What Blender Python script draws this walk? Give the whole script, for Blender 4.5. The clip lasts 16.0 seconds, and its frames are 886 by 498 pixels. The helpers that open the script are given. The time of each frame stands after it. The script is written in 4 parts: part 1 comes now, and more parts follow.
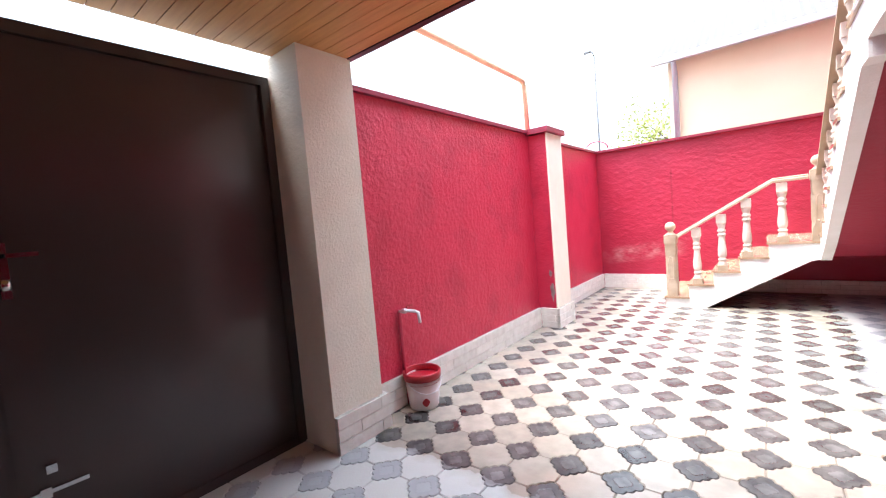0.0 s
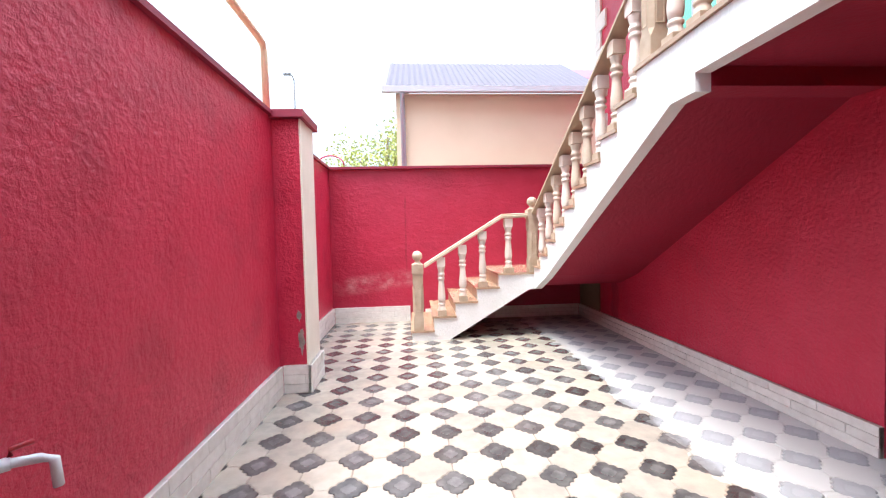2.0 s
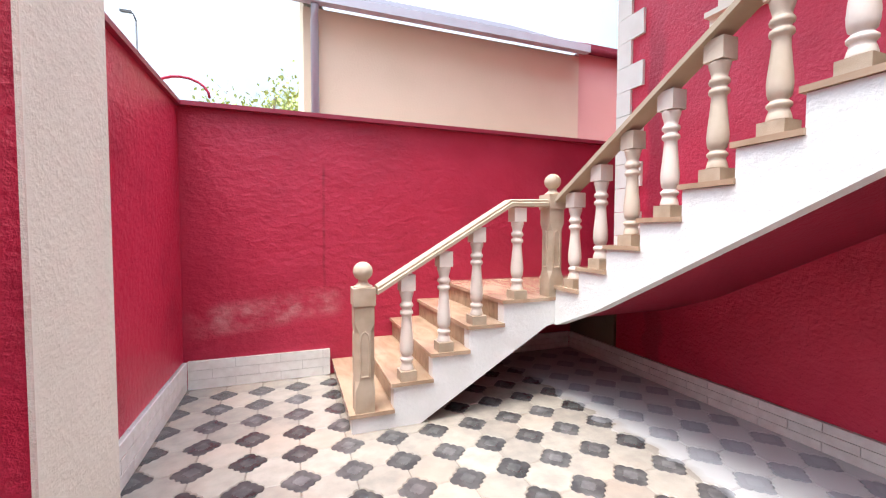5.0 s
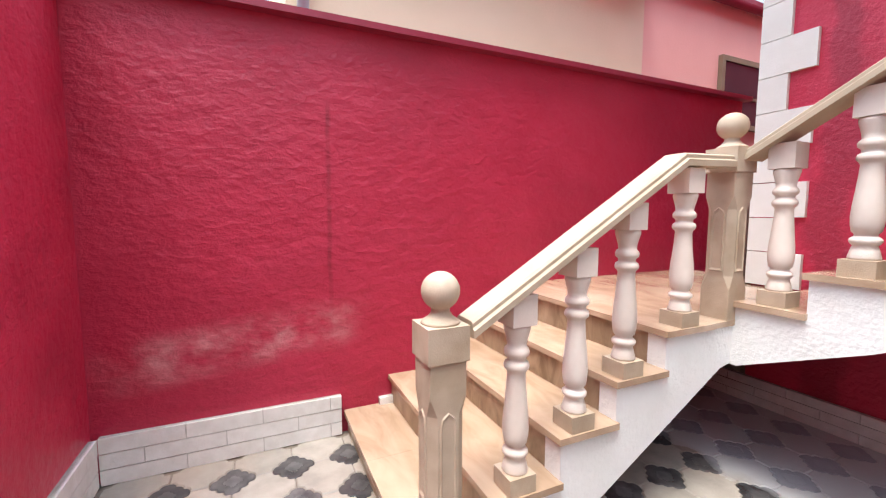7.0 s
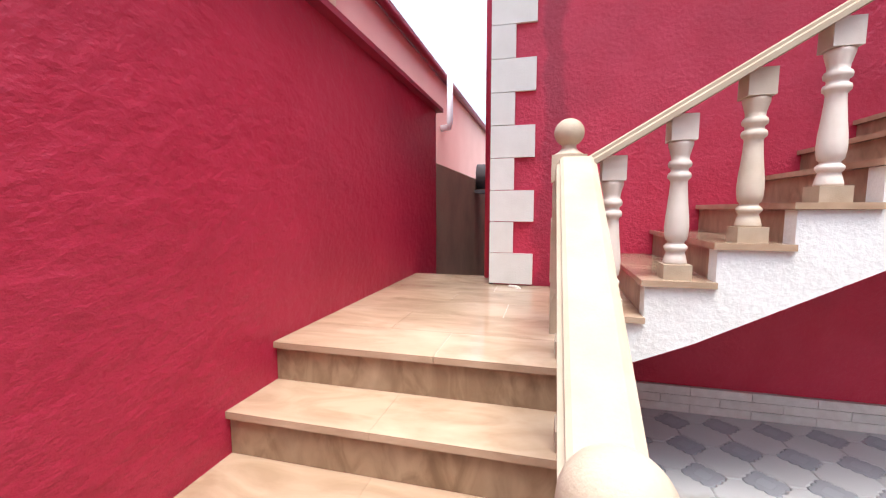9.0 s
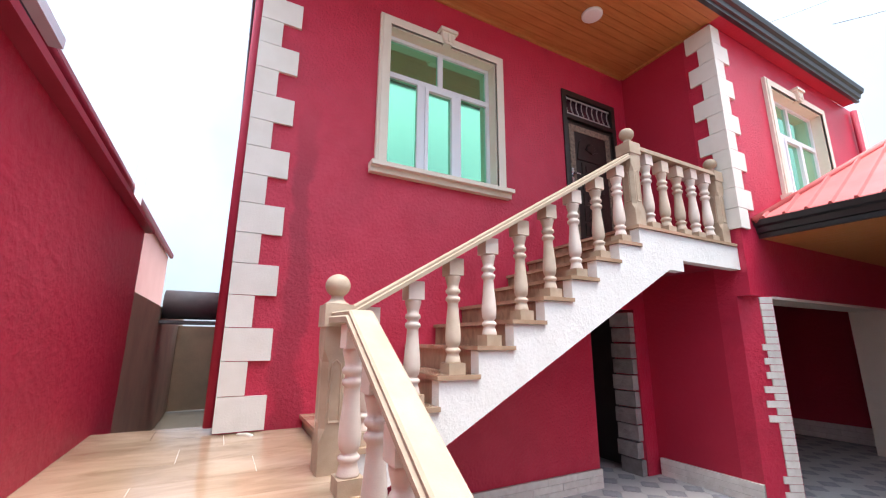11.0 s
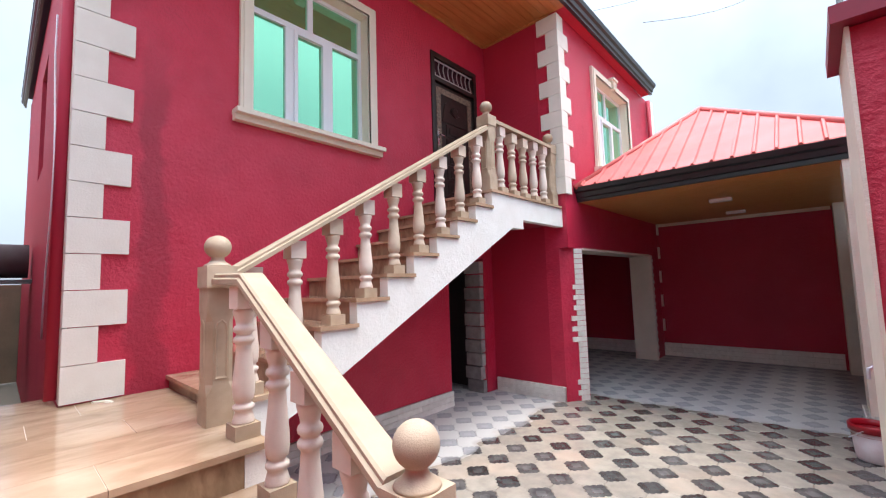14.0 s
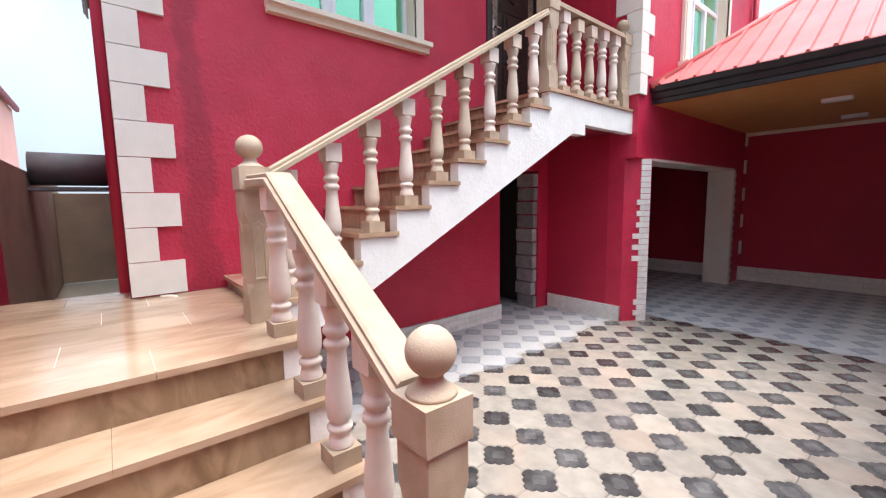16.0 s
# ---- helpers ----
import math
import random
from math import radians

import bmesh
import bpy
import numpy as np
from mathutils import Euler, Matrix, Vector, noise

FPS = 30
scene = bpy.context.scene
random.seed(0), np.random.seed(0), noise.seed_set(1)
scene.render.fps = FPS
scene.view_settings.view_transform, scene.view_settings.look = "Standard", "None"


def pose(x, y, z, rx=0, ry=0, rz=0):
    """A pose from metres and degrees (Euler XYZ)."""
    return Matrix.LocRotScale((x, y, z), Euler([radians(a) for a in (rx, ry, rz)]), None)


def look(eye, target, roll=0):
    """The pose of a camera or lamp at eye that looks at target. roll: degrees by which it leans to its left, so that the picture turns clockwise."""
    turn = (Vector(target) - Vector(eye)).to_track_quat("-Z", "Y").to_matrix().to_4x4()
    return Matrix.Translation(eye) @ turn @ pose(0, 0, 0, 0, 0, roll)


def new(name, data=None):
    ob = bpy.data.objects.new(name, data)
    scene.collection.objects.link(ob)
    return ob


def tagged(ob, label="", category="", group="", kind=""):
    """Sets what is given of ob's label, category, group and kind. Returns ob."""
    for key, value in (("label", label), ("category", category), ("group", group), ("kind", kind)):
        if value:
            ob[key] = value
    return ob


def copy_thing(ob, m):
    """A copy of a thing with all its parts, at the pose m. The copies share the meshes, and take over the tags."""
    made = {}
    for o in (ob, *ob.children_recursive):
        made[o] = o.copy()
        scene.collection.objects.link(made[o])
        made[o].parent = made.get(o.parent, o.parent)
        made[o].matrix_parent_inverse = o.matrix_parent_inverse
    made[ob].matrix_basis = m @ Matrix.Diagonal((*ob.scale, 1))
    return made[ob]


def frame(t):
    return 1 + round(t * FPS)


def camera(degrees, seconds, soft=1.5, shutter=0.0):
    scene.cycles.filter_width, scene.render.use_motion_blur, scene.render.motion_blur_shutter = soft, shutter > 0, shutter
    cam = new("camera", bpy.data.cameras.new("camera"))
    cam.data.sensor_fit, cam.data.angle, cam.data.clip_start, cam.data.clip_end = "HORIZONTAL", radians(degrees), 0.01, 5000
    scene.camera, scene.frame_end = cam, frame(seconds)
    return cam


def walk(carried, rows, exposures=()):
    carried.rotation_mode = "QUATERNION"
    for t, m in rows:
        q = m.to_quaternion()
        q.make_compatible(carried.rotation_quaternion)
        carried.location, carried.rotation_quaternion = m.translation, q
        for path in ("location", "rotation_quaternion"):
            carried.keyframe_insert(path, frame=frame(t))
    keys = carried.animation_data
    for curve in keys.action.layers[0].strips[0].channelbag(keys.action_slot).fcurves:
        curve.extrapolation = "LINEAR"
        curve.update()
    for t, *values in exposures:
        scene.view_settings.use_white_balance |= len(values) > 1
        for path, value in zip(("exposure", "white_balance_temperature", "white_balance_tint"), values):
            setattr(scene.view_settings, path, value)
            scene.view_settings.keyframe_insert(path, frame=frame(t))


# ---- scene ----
cam = camera(94.7, 16.0, soft=1.2)
PATH = [
    (0, (-0.041, 0.177, 1.541), (-1.297, 1.728, 1.413), -4.9),
    (0.5, (-0.499, 0.41, 1.506), (-1.365, 2.209, 1.397), -3.8),
    (1, (-0.803, 0.638, 1.497), (-1.276, 2.576, 1.347), -3.7),
    (1.5, (-1.029, 0.985, 1.503), (-1.29, 2.961, 1.346), -3.6),
    (2, (-1.253, 1.341, 1.476), (-1.116, 3.335, 1.407), -1.4),
    (2.5, (-1.408, 1.78, 1.452), (-1.07, 3.748, 1.343), -1.5),
    (3, (-1.545, 2.246, 1.455), (-1.14, 4.202, 1.341), -0.0),
    (3.5, (-1.642, 2.671, 1.464), (-1.071, 4.583, 1.329), 1.0),
    (4, (-1.67, 3.156, 1.502), (-1.039, 5.053, 1.467), 0.9),
    (6.5, (-1.793, 5.287, 1.452), (-1.023, 7.124, 1.265), -1.3),
    (7, (-1.824, 5.73, 1.472), (-1.001, 7.544, 1.295), 0.1),
    (7.5, (-1.859, 6.12, 1.494), (-0.699, 7.741, 1.335), -0.4),
    (8, (-1.81, 6.48, 1.529), (-0.377, 7.872, 1.438), -5.0),
    (8.5, (-1.768, 6.807, 1.508), (-0.008, 7.742, 1.341), -2.2),
    (9, (-1.717, 7.159, 1.546), (0.21, 7.658, 1.35), -0.0),
    (9.5, (-1.632, 7.332, 1.55), (0.363, 7.288, 1.421), -1.5),
    (12, (-2.165, 7.848, 1.684), (-0.658, 6.719, 2.356), -1.6),
    (12.5, (-2.167, 7.933, 1.712), (-0.715, 6.781, 2.465), -2.8),
    (13, (-2.161, 7.963, 1.699), (-0.73, 6.733, 2.364), -2.6),
    (13.5, (-2.12, 7.974, 1.692), (-0.708, 6.611, 2.078), -2.3),
    (14, (-2.151, 7.941, 1.666), (-0.808, 6.469, 1.833), -1.8),
    (14.5, (-2.125, 7.943, 1.635), (-0.89, 6.371, 1.697), -1.2),
    (15, (-2.128, 7.897, 1.64), (-0.938, 6.29, 1.626), -0.8),
    (15.5, (-2.11, 7.772, 1.59), (-0.792, 6.279, 1.402), -1.1),
    (16, (-2.082, 7.725, 1.592), (-0.545, 6.465, 1.365), -0.9),
]
walk(cam, [(t, look(eye, target, roll)) for t, eye, target, roll in PATH],
     exposures=[(0, 3.4), (1.5, 3.0), (3.5, 2.65), (7, 2.45), (9, 2.35), (9.7, 2.4), (12.0, 2.15), (13.0, 2.14), (14.5, 2.14), (16, 2.22)])

# ---- light ----
world = bpy.data.worlds.new("sky")
scene.world = world
world.use_nodes = True
wn, wl = world.node_tree.nodes, world.node_tree.links
sky = wn.new("ShaderNodeTexSky")
sky.sky_type = "NISHITA"
sky.sun_disc = False
sky.sun_elevation = radians(73)
sky.sun_rotation = radians(239)
sky.dust_density = 3.0
wbg = wn["Background"]
wbg.inputs["Strength"].default_value = 0.085
wcoord = wn.new("ShaderNodeTexCoord")
wnoise = wn.new("ShaderNodeTexNoise")
wnoise.inputs["Scale"].default_value = 2.2
wnoise.inputs["Detail"].default_value = 6
wramp = wn.new("ShaderNodeMapRange")
wramp.inputs["From Min"].default_value = 0.35
wramp.inputs["From Max"].default_value = 0.72
wramp.inputs["To Min"].default_value = 0.5
wramp.inputs["To Max"].default_value = 1.0
wmix = wn.new("ShaderNodeMix")
wmix.data_type = "RGBA"
wmix.inputs["B"].default_value = (7.5, 8.8, 10.5, 1)      # thin cloud
wl.new(wcoord.outputs["Generated"], wnoise.inputs["Vector"])
wl.new(wnoise.outputs["Fac"], wramp.inputs["Value"])
wl.new(wramp.outputs["Result"], wmix.inputs["Factor"])
wl.new(sky.outputs["Color"], wmix.inputs["A"])
wsep = wn.new("ShaderNodeSeparateXYZ")
wup = wn.new("ShaderNodeMath")
wup.operation = "MULTIPLY"
wgrad = wn.new("ShaderNodeMath")
wgrad.operation = "MULTIPLY_ADD"
wgrad.inputs[1].default_value, wgrad.inputs[2].default_value = 2.0, 0.34
wmul = wn.new("ShaderNodeVectorMath")
wmul.operation = "SCALE"
wl.new(wcoord.outputs["Generated"], wsep.inputs["Vector"])
wl.new(wsep.outputs["Z"], wup.inputs[0])
wl.new(wsep.outputs["Z"], wup.inputs[1])
wup2 = wn.new("ShaderNodeMath")
wup2.operation = "POWER"
wup2.inputs[1].default_value = 2.0
wl.new(wup.outputs["Value"], wup2.inputs[0])
wl.new(wup2.outputs["Value"], wgrad.inputs[0])
wl.new(wmix.outputs["Result"], wmul.inputs[0])
wl.new(wgrad.outputs["Value"], wmul.inputs["Scale"])
wl.new(wmul.outputs["Vector"], wbg.inputs["Color"])

sun = new("sun", bpy.data.lights.new("sun", "SUN"))
sun.data.energy = 0.86
sun.data.angle = radians(25)
sun.data.color = (1.0, 0.96, 0.9)
sun.matrix_world = look((-3.3, -2.0, 13), (0, 0, 0))


# ---- materials ----
def mat(name, base, rough=0.7, metal=0.0, second=None, scale=6.0, amount=0.5, bump=0.0, bump_scale=60.0,
        stretch=(1, 1, 1), third=None, third_scale=1.3, third_amount=0.4, rand=0.0, coat=0.0, spec=0.5, distort=0.0):
    """A procedural surface: base colour, mottling towards a second at one size and a third at a larger one, and fine relief."""
    m = bpy.data.materials.new(name)
    m.use_nodes = True
    n, l = m.node_tree.nodes, m.node_tree.links
    p = n["Principled BSDF"]
    p.inputs["Roughness"].default_value = rough
    p.inputs["Metallic"].default_value = metal
    p.inputs["Coat Weight"].default_value = coat
    p.inputs["Specular IOR Level"].default_value = spec
    g = n.new("ShaderNodeNewGeometry")
    mp = n.new("ShaderNodeMapping")
    mp.inputs["Scale"].default_value = stretch
    l.new(g.outputs["Position"], mp.inputs["Vector"])
    vec = mp.outputs["Vector"]
    colour = None

    def mix(a_out, a_val, b, fac_out):
        x = n.new("ShaderNodeMix")
        x.data_type = "RGBA"
        if a_out:
            l.new(a_out, x.inputs["A"])
        else:
            x.inputs["A"].default_value = (*a_val, 1)
        x.inputs["B"].default_value = (*b, 1)
        l.new(fac_out, x.inputs["Factor"])
        return x.outputs["Result"]

    def mottle(sc, top, lo=0.35, hi=0.7, detail=6):
        t = n.new("ShaderNodeTexNoise")
        t.inputs["Scale"].default_value = sc
        t.inputs["Detail"].default_value = detail
        t.inputs["Distortion"].default_value = distort
        l.new(vec, t.inputs["Vector"])
        r = n.new("ShaderNodeMapRange")
        r.inputs["From Min"].default_value = lo
        r.inputs["From Max"].default_value = hi
        r.inputs["To Max"].default_value = top
        l.new(t.outputs["Fac"], r.inputs["Value"])
        return r.outputs["Result"]

    if second:
        colour = mix(colour, base, second, mottle(scale, amount))
    if third:
        colour = mix(colour, base, third, mottle(third_scale, third_amount, 0.5, 0.75))
    if rand:
        info = n.new("ShaderNodeObjectInfo")
        h = n.new("ShaderNodeHueSaturation")
        r = n.new("ShaderNodeMapRange")
        r.inputs["To Min"].default_value, r.inputs["To Max"].default_value = 1 - rand, 1 + rand
        l.new(info.outputs["Random"], r.inputs["Value"])
        l.new(r.outputs["Result"], h.inputs["Value"])
        if colour:
            l.new(colour, h.inputs["Color"])
        else:
            h.inputs["Color"].default_value = (*base, 1)
        colour = h.outputs["Color"]
    if colour:
        l.new(colour, p.inputs["Base Color"])
    else:
        p.inputs["Base Color"].default_value = (*base, 1)
    if bump:
        t = n.new("ShaderNodeTexNoise")
        t.inputs["Scale"].default_value = bump_scale
        t.inputs["Detail"].default_value = 7
        t.inputs["Roughness"].default_value = 0.6
        l.new(vec, t.inputs["Vector"])
        b = n.new("ShaderNodeBump")
        b.inputs["Strength"].default_value = 1.0
        b.inputs["Distance"].default_value = bump
        l.new(t.outputs["Fac"], b.inputs["Height"])
        l.new(b.outputs["Normal"], p.inputs["Normal"])
    return m


RED = (0.54, 0.019, 0.060)
red_plaster = mat("red_plaster", RED, 0.42, second=(0.60, 0.04, 0.09), scale=5, amount=0.6, bump=0.019, bump_scale=21,
                  third=(0.34, 0.012, 0.038), third_scale=2.4, third_amount=0.75)
# smooth paint, toned below RED to put sheltered walls' shade into the colour
red_smooth = mat("smooth_red_shaded", (0.46, 0.015, 0.048), 0.6, second=(0.45, 0.02, 0.055), scale=3, amount=0.5, bump=0.008, bump_scale=22,
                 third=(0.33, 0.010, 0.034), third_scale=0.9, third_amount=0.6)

# darkened copy of the wall red: shade under the stairs put into the colour
red_soffit_shade = mat("shaded_soffit_red", (0.27, 0.007, 0.028), 0.65, second=(0.31, 0.011, 0.036), scale=3, amount=0.5, bump=0.008, bump_scale=22,
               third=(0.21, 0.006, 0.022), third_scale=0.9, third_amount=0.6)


def damp_wall():
    """Crimson paint with a pale salt band low on the wall and a filled crack."""
    m = mat("red_damp_paint", (0.40, 0.013, 0.046), 0.5, second=(0.48, 0.027, 0.07), scale=3, amount=0.5, bump=0.016, bump_scale=12, stretch=(0.85, 1, 1.15),
            third=(0.31, 0.010, 0.036), third_scale=1.1, third_amount=0.8)
    n, l = m.node_tree.nodes, m.node_tree.links
    p = n["Principled BSDF"]
    col = p.inputs["Base Color"].links[0].from_socket
    g = n.new("ShaderNodeNewGeometry")
    s = n.new("ShaderNodeSeparateXYZ")
    l.new(g.outputs["Position"], s.inputs["Vector"])

    def op(kind, a, b_):
        q = n.new("ShaderNodeMath")
        q.operation = kind
        for i, v in enumerate((a, b_)):
            if isinstance(v, (int, float)):
                q.inputs[i].default_value = v
            else:
                l.new(v, q.inputs[i])
        return q.outputs["Value"]

    def noise_tex(sc, st):
        mp = n.new("ShaderNodeMapping")
        mp.inputs["Scale"].default_value = st
        l.new(g.outputs["Position"], mp.inputs["Vector"])
        t = n.new("ShaderNodeTexNoise")
        t.inputs["Scale"].default_value = sc
        t.inputs["Detail"].default_value = 7
        l.new(mp.outputs["Vector"], t.inputs["Vector"])
        return t.outputs["Fac"]

    def step(v, lo, hi, top=1.0):
        r = n.new("ShaderNodeMapRange")
        r.interpolation_type = "SMOOTHSTEP"
        r.inputs["From Min"].default_value, r.inputs["From Max"].default_value, r.inputs["To Max"].default_value = lo, hi, top
        l.new(v, r.inputs["Value"])
        return r.outputs["Result"]

    # band rises gently along the wall: z = 0.62 + 0.12 (x + 2)
    line = op("SUBTRACT", s.outputs["Z"], op("MULTIPLY_ADD", s.outputs["X"], 0.12))
    line.node.inputs[1].links[0].from_node.inputs[2].default_value = 0.92
    band = op("SUBTRACT", 1.0, step(op("ABSOLUTE", line, 0), 0.03, 0.20))
    reach = op("MULTIPLY", step(s.outputs["X"], -2.75, -2.3), op("SUBTRACT", 1.0, step(s.outputs["X"], -1.45, -1.1)))
    salt = op("MULTIPLY", op("MULTIPLY", band, reach), step(noise_tex(6, (1.0, 1, 1.3)), 0.28, 0.85, 0.9))
    x = n.new("ShaderNodeMix")
    x.data_type = "RGBA"
    l.new(col, x.inputs["A"])
    x.inputs["B"].default_value = (0.60, 0.30, 0.30, 1)
    l.new(salt, x.inputs["Factor"])
    crack = op("ABSOLUTE", op("ADD", op("ADD", s.outputs["X"], 1.405), op("MULTIPLY", op("SUBTRACT", noise_tex(3, (0, 0, 1)), 0.5), 0.05)), 0)
    tall = op("MULTIPLY", step(s.outputs["Z"], 0.7, 1.2), op("SUBTRACT", 1.0, step(s.outputs["Z"], 2.05, 2.2)))
    mark = op("MULTIPLY", op("MULTIPLY", op("SUBTRACT", 1.0, step(crack, 0.004, 0.022)), tall), step(noise_tex(4, (0, 0, 1)), 0.3, 0.6, 0.6))
    y = n.new("ShaderNodeMix")
    y.data_type = "RGBA"
    l.new(x.outputs["Result"], y.inputs["A"])
    y.inputs["B"].default_value = (0.16, 0.008, 0.02, 1)
    l.new(mark, y.inputs["Factor"])
    l.new(y.outputs["Result"], p.inputs["Base Color"])
    return m


red_damp = damp_wall()


def stained_front():
    """The house plaster with a dark rain stain running down beside the corner blocks."""
    m = mat("red_front_plaster", RED, 0.42, second=(0.60, 0.04, 0.09), scale=5, amount=0.6, bump=0.013, bump_scale=30,
            third=(0.40, 0.013, 0.044), third_scale=2.0, third_amount=0.6)
    n, l = m.node_tree.nodes, m.node_tree.links
    p = n["Principled BSDF"]
    col = p.inputs["Base Color"].links[0].from_socket
    g = n.new("ShaderNodeNewGeometry")
    s = n.new("ShaderNodeSeparateXYZ")
    l.new(g.outputs["Position"], s.inputs["Vector"])
    t = n.new("ShaderNodeTexNoise")
    t.inputs["Scale"].default_value, t.inputs["Detail"].default_value = 3.2, 7
    l.new(g.outputs["Position"], t.inputs["Vector"])

    def node(op, a, b_, c=0.0):
        q = n.new("ShaderNodeMath")
        q.operation = op
        for i, v in enumerate((a, b_, c)):
            if isinstance(v, (int, float)):
                q.inputs[i].default_value = v
            else:
                l.new(v, q.inputs[i])
        return q.outputs["Value"]

    off = node("ABSOLUTE", node("SUBTRACT", s.outputs["Y"], node("MULTIPLY_ADD", t.outputs["Fac"], 0.30, 6.98)), 0)
    edge = n.new("ShaderNodeMapRange")
    edge.interpolation_type = "SMOOTHSTEP"
    for k, v in (("From Min", 0.06), ("From Max", 0.13), ("To Min", 0.55), ("To Max", 0.0)):
        edge.inputs[k].default_value = v
    l.new(off, edge.inputs["Value"])
    low = n.new("ShaderNodeMapRange")
    for k, v in (("From Min", 3.1), ("From Max", 3.9), ("To Min", 1.0), ("To Max", 0.0)):
        low.inputs[k].default_value = v
    l.new(s.outputs["Z"], low.inputs["Value"])
    x = n.new("ShaderNodeMix")
    x.data_type = "RGBA"
    l.new(col, x.inputs["A"])
    x.inputs["B"].default_value = (0.23, 0.010, 0.032, 1)
    l.new(node("MULTIPLY", edge.outputs["Result"], low.outputs["Result"]), x.inputs["Factor"])
    l.new(x.outputs["Result"], p.inputs["Base Color"])
    return m


red_front = stained_front()
red_cap = mat("red_cap_paint", (0.24, 0.012, 0.035), 0.5, second=(0.3, 0.02, 0.05), scale=9)
white_plaster = mat("white_plaster", (0.83, 0.76, 0.65), 0.8, second=(0.74, 0.67, 0.56), scale=5, amount=0.5, bump=0.006, bump_scale=45)
stringer_plaster = mat("stringer_plaster", (0.80, 0.79, 0.76), 0.8, second=(0.70, 0.68, 0.63), scale=5, amount=0.5, bump=0.006, bump_scale=30)
white_brick = mat("white_brick_paint", (0.82, 0.79, 0.73), 0.75, second=(0.62, 0.57, 0.5), scale=14, amount=0.5, bump=0.004, bump_scale=50, rand=0.06)
quoin_paint = mat("quoin_paint", (0.80, 0.77, 0.70), 0.7, second=(0.72, 0.68, 0.6), scale=7, amount=0.5, bump=0.002, bump_scale=70, rand=0.03)
mortar = mat("mortar", (0.62, 0.58, 0.52), 0.9, second=(0.38, 0.35, 0.31), scale=20)
sandstone = mat("sandstone", (0.44, 0.305, 0.205), 0.10, second=(0.27, 0.17, 0.10), scale=3.5, amount=0.7, bump=0.0006, bump_scale=40,
                stretch=(1.5, 0.6, 1.5), distort=1.6, third=(0.62, 0.47, 0.34), third_scale=0.9, third_amount=0.6, rand=0.06)
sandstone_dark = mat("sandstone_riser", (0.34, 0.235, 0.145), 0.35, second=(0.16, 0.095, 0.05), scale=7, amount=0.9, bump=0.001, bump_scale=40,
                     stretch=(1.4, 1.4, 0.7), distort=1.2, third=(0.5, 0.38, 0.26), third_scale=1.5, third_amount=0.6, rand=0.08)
carved_stone = mat("carved_stone", (0.44, 0.335, 0.235), 0.7, second=(0.29, 0.21, 0.135), scale=9, amount=0.6, bump=0.0015, bump_scale=160,
                   third=(0.58, 0.48, 0.38), third_scale=2.5, third_amount=0.6, rand=0.06)
pale_stone = mat("pale_carved_stone", (0.70, 0.60, 0.52), 0.65, second=(0.58, 0.48, 0.40), scale=8, amount=0.6, bump=0.0012, bump_scale=160,
                 third=(0.77, 0.70, 0.64), third_scale=2.2, third_amount=0.6, rand=0.10)
beige_stone = mat("beige_carved_stone", (0.58, 0.47, 0.36), 0.65, second=(0.44, 0.34, 0.24), scale=8, amount=0.6, bump=0.0012, bump_scale=160,
                  third=(0.66, 0.56, 0.47), third_scale=2.2, third_amount=0.6, rand=0.10)
rail_stone = mat("rail_stone", (0.45, 0.36, 0.265), 0.85, second=(0.36, 0.275, 0.19), scale=6, amount=0.6, spec=0.2, bump=0.0008, bump_scale=120)
gate_metal = mat("gate_metal", (0.060, 0.046, 0.046), 0.22, second=(0.075, 0.058, 0.056), scale=2, bump=0.0015, bump_scale=2.0, spec=0.6)
black_gutter = mat("black_gutter", (0.012, 0.012, 0.014), 0.3, second=(0.03, 0.03, 0.033), scale=6, amount=0.4)
wood_soffit = mat("wood_soffit", (0.52, 0.22, 0.07), 0.4, second=(0.38, 0.14, 0.04), scale=4, amount=0.7, stretch=(8, 0.8, 1), bump=0.0005, bump_scale=30,
                  third=(0.60, 0.30, 0.11), third_scale=1.5, third_amount=0.5)
wood_light = mat("wood_light", (0.66, 0.33, 0.11), 0.4, second=(0.52, 0.24, 0.07), scale=4, amount=0.7, stretch=(0.8, 8, 1), bump=0.0005, bump_scale=30)
trim_cream = mat("trim_cream", (0.80, 0.74, 0.62), 0.65, second=(0.72, 0.65, 0.53), scale=8, amount=0.4, bump=0.0008, bump_scale=90)
pvc = mat("white_pvc", (0.82, 0.84, 0.88), 0.3, second=(0.76, 0.78, 0.83), scale=3)
lamp_white = mat("lamp_white", (0.85, 0.85, 0.87), 0.4)
door_metal = mat("door_metal", (0.020, 0.015, 0.013), 0.28, second=(0.045, 0.033, 0.027), scale=12, amount=0.6, bump=0.001, bump_scale=60)
door_bronze = mat("door_bronze", (0.32, 0.24, 0.18), 0.45, metal=0.2, second=(0.09, 0.06, 0.045), scale=30, amount=0.8)
iron = mat("white_iron", (0.55, 0.55, 0.55), 0.35, metal=0.5)
chrome = mat("chrome", (0.7, 0.7, 0.72), 0.18, metal=1.0)
pink_roof = mat("pink_metal_roof", (0.58, 0.13, 0.12), 0.6, spec=0.25, second=(0.68, 0.20, 0.19), scale=2.5, amount=0.6, third=(0.62, 0.10, 0.03), third_scale=0.7, third_amount=0.4)
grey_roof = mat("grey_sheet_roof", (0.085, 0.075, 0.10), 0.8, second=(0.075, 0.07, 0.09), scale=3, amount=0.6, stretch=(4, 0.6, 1))
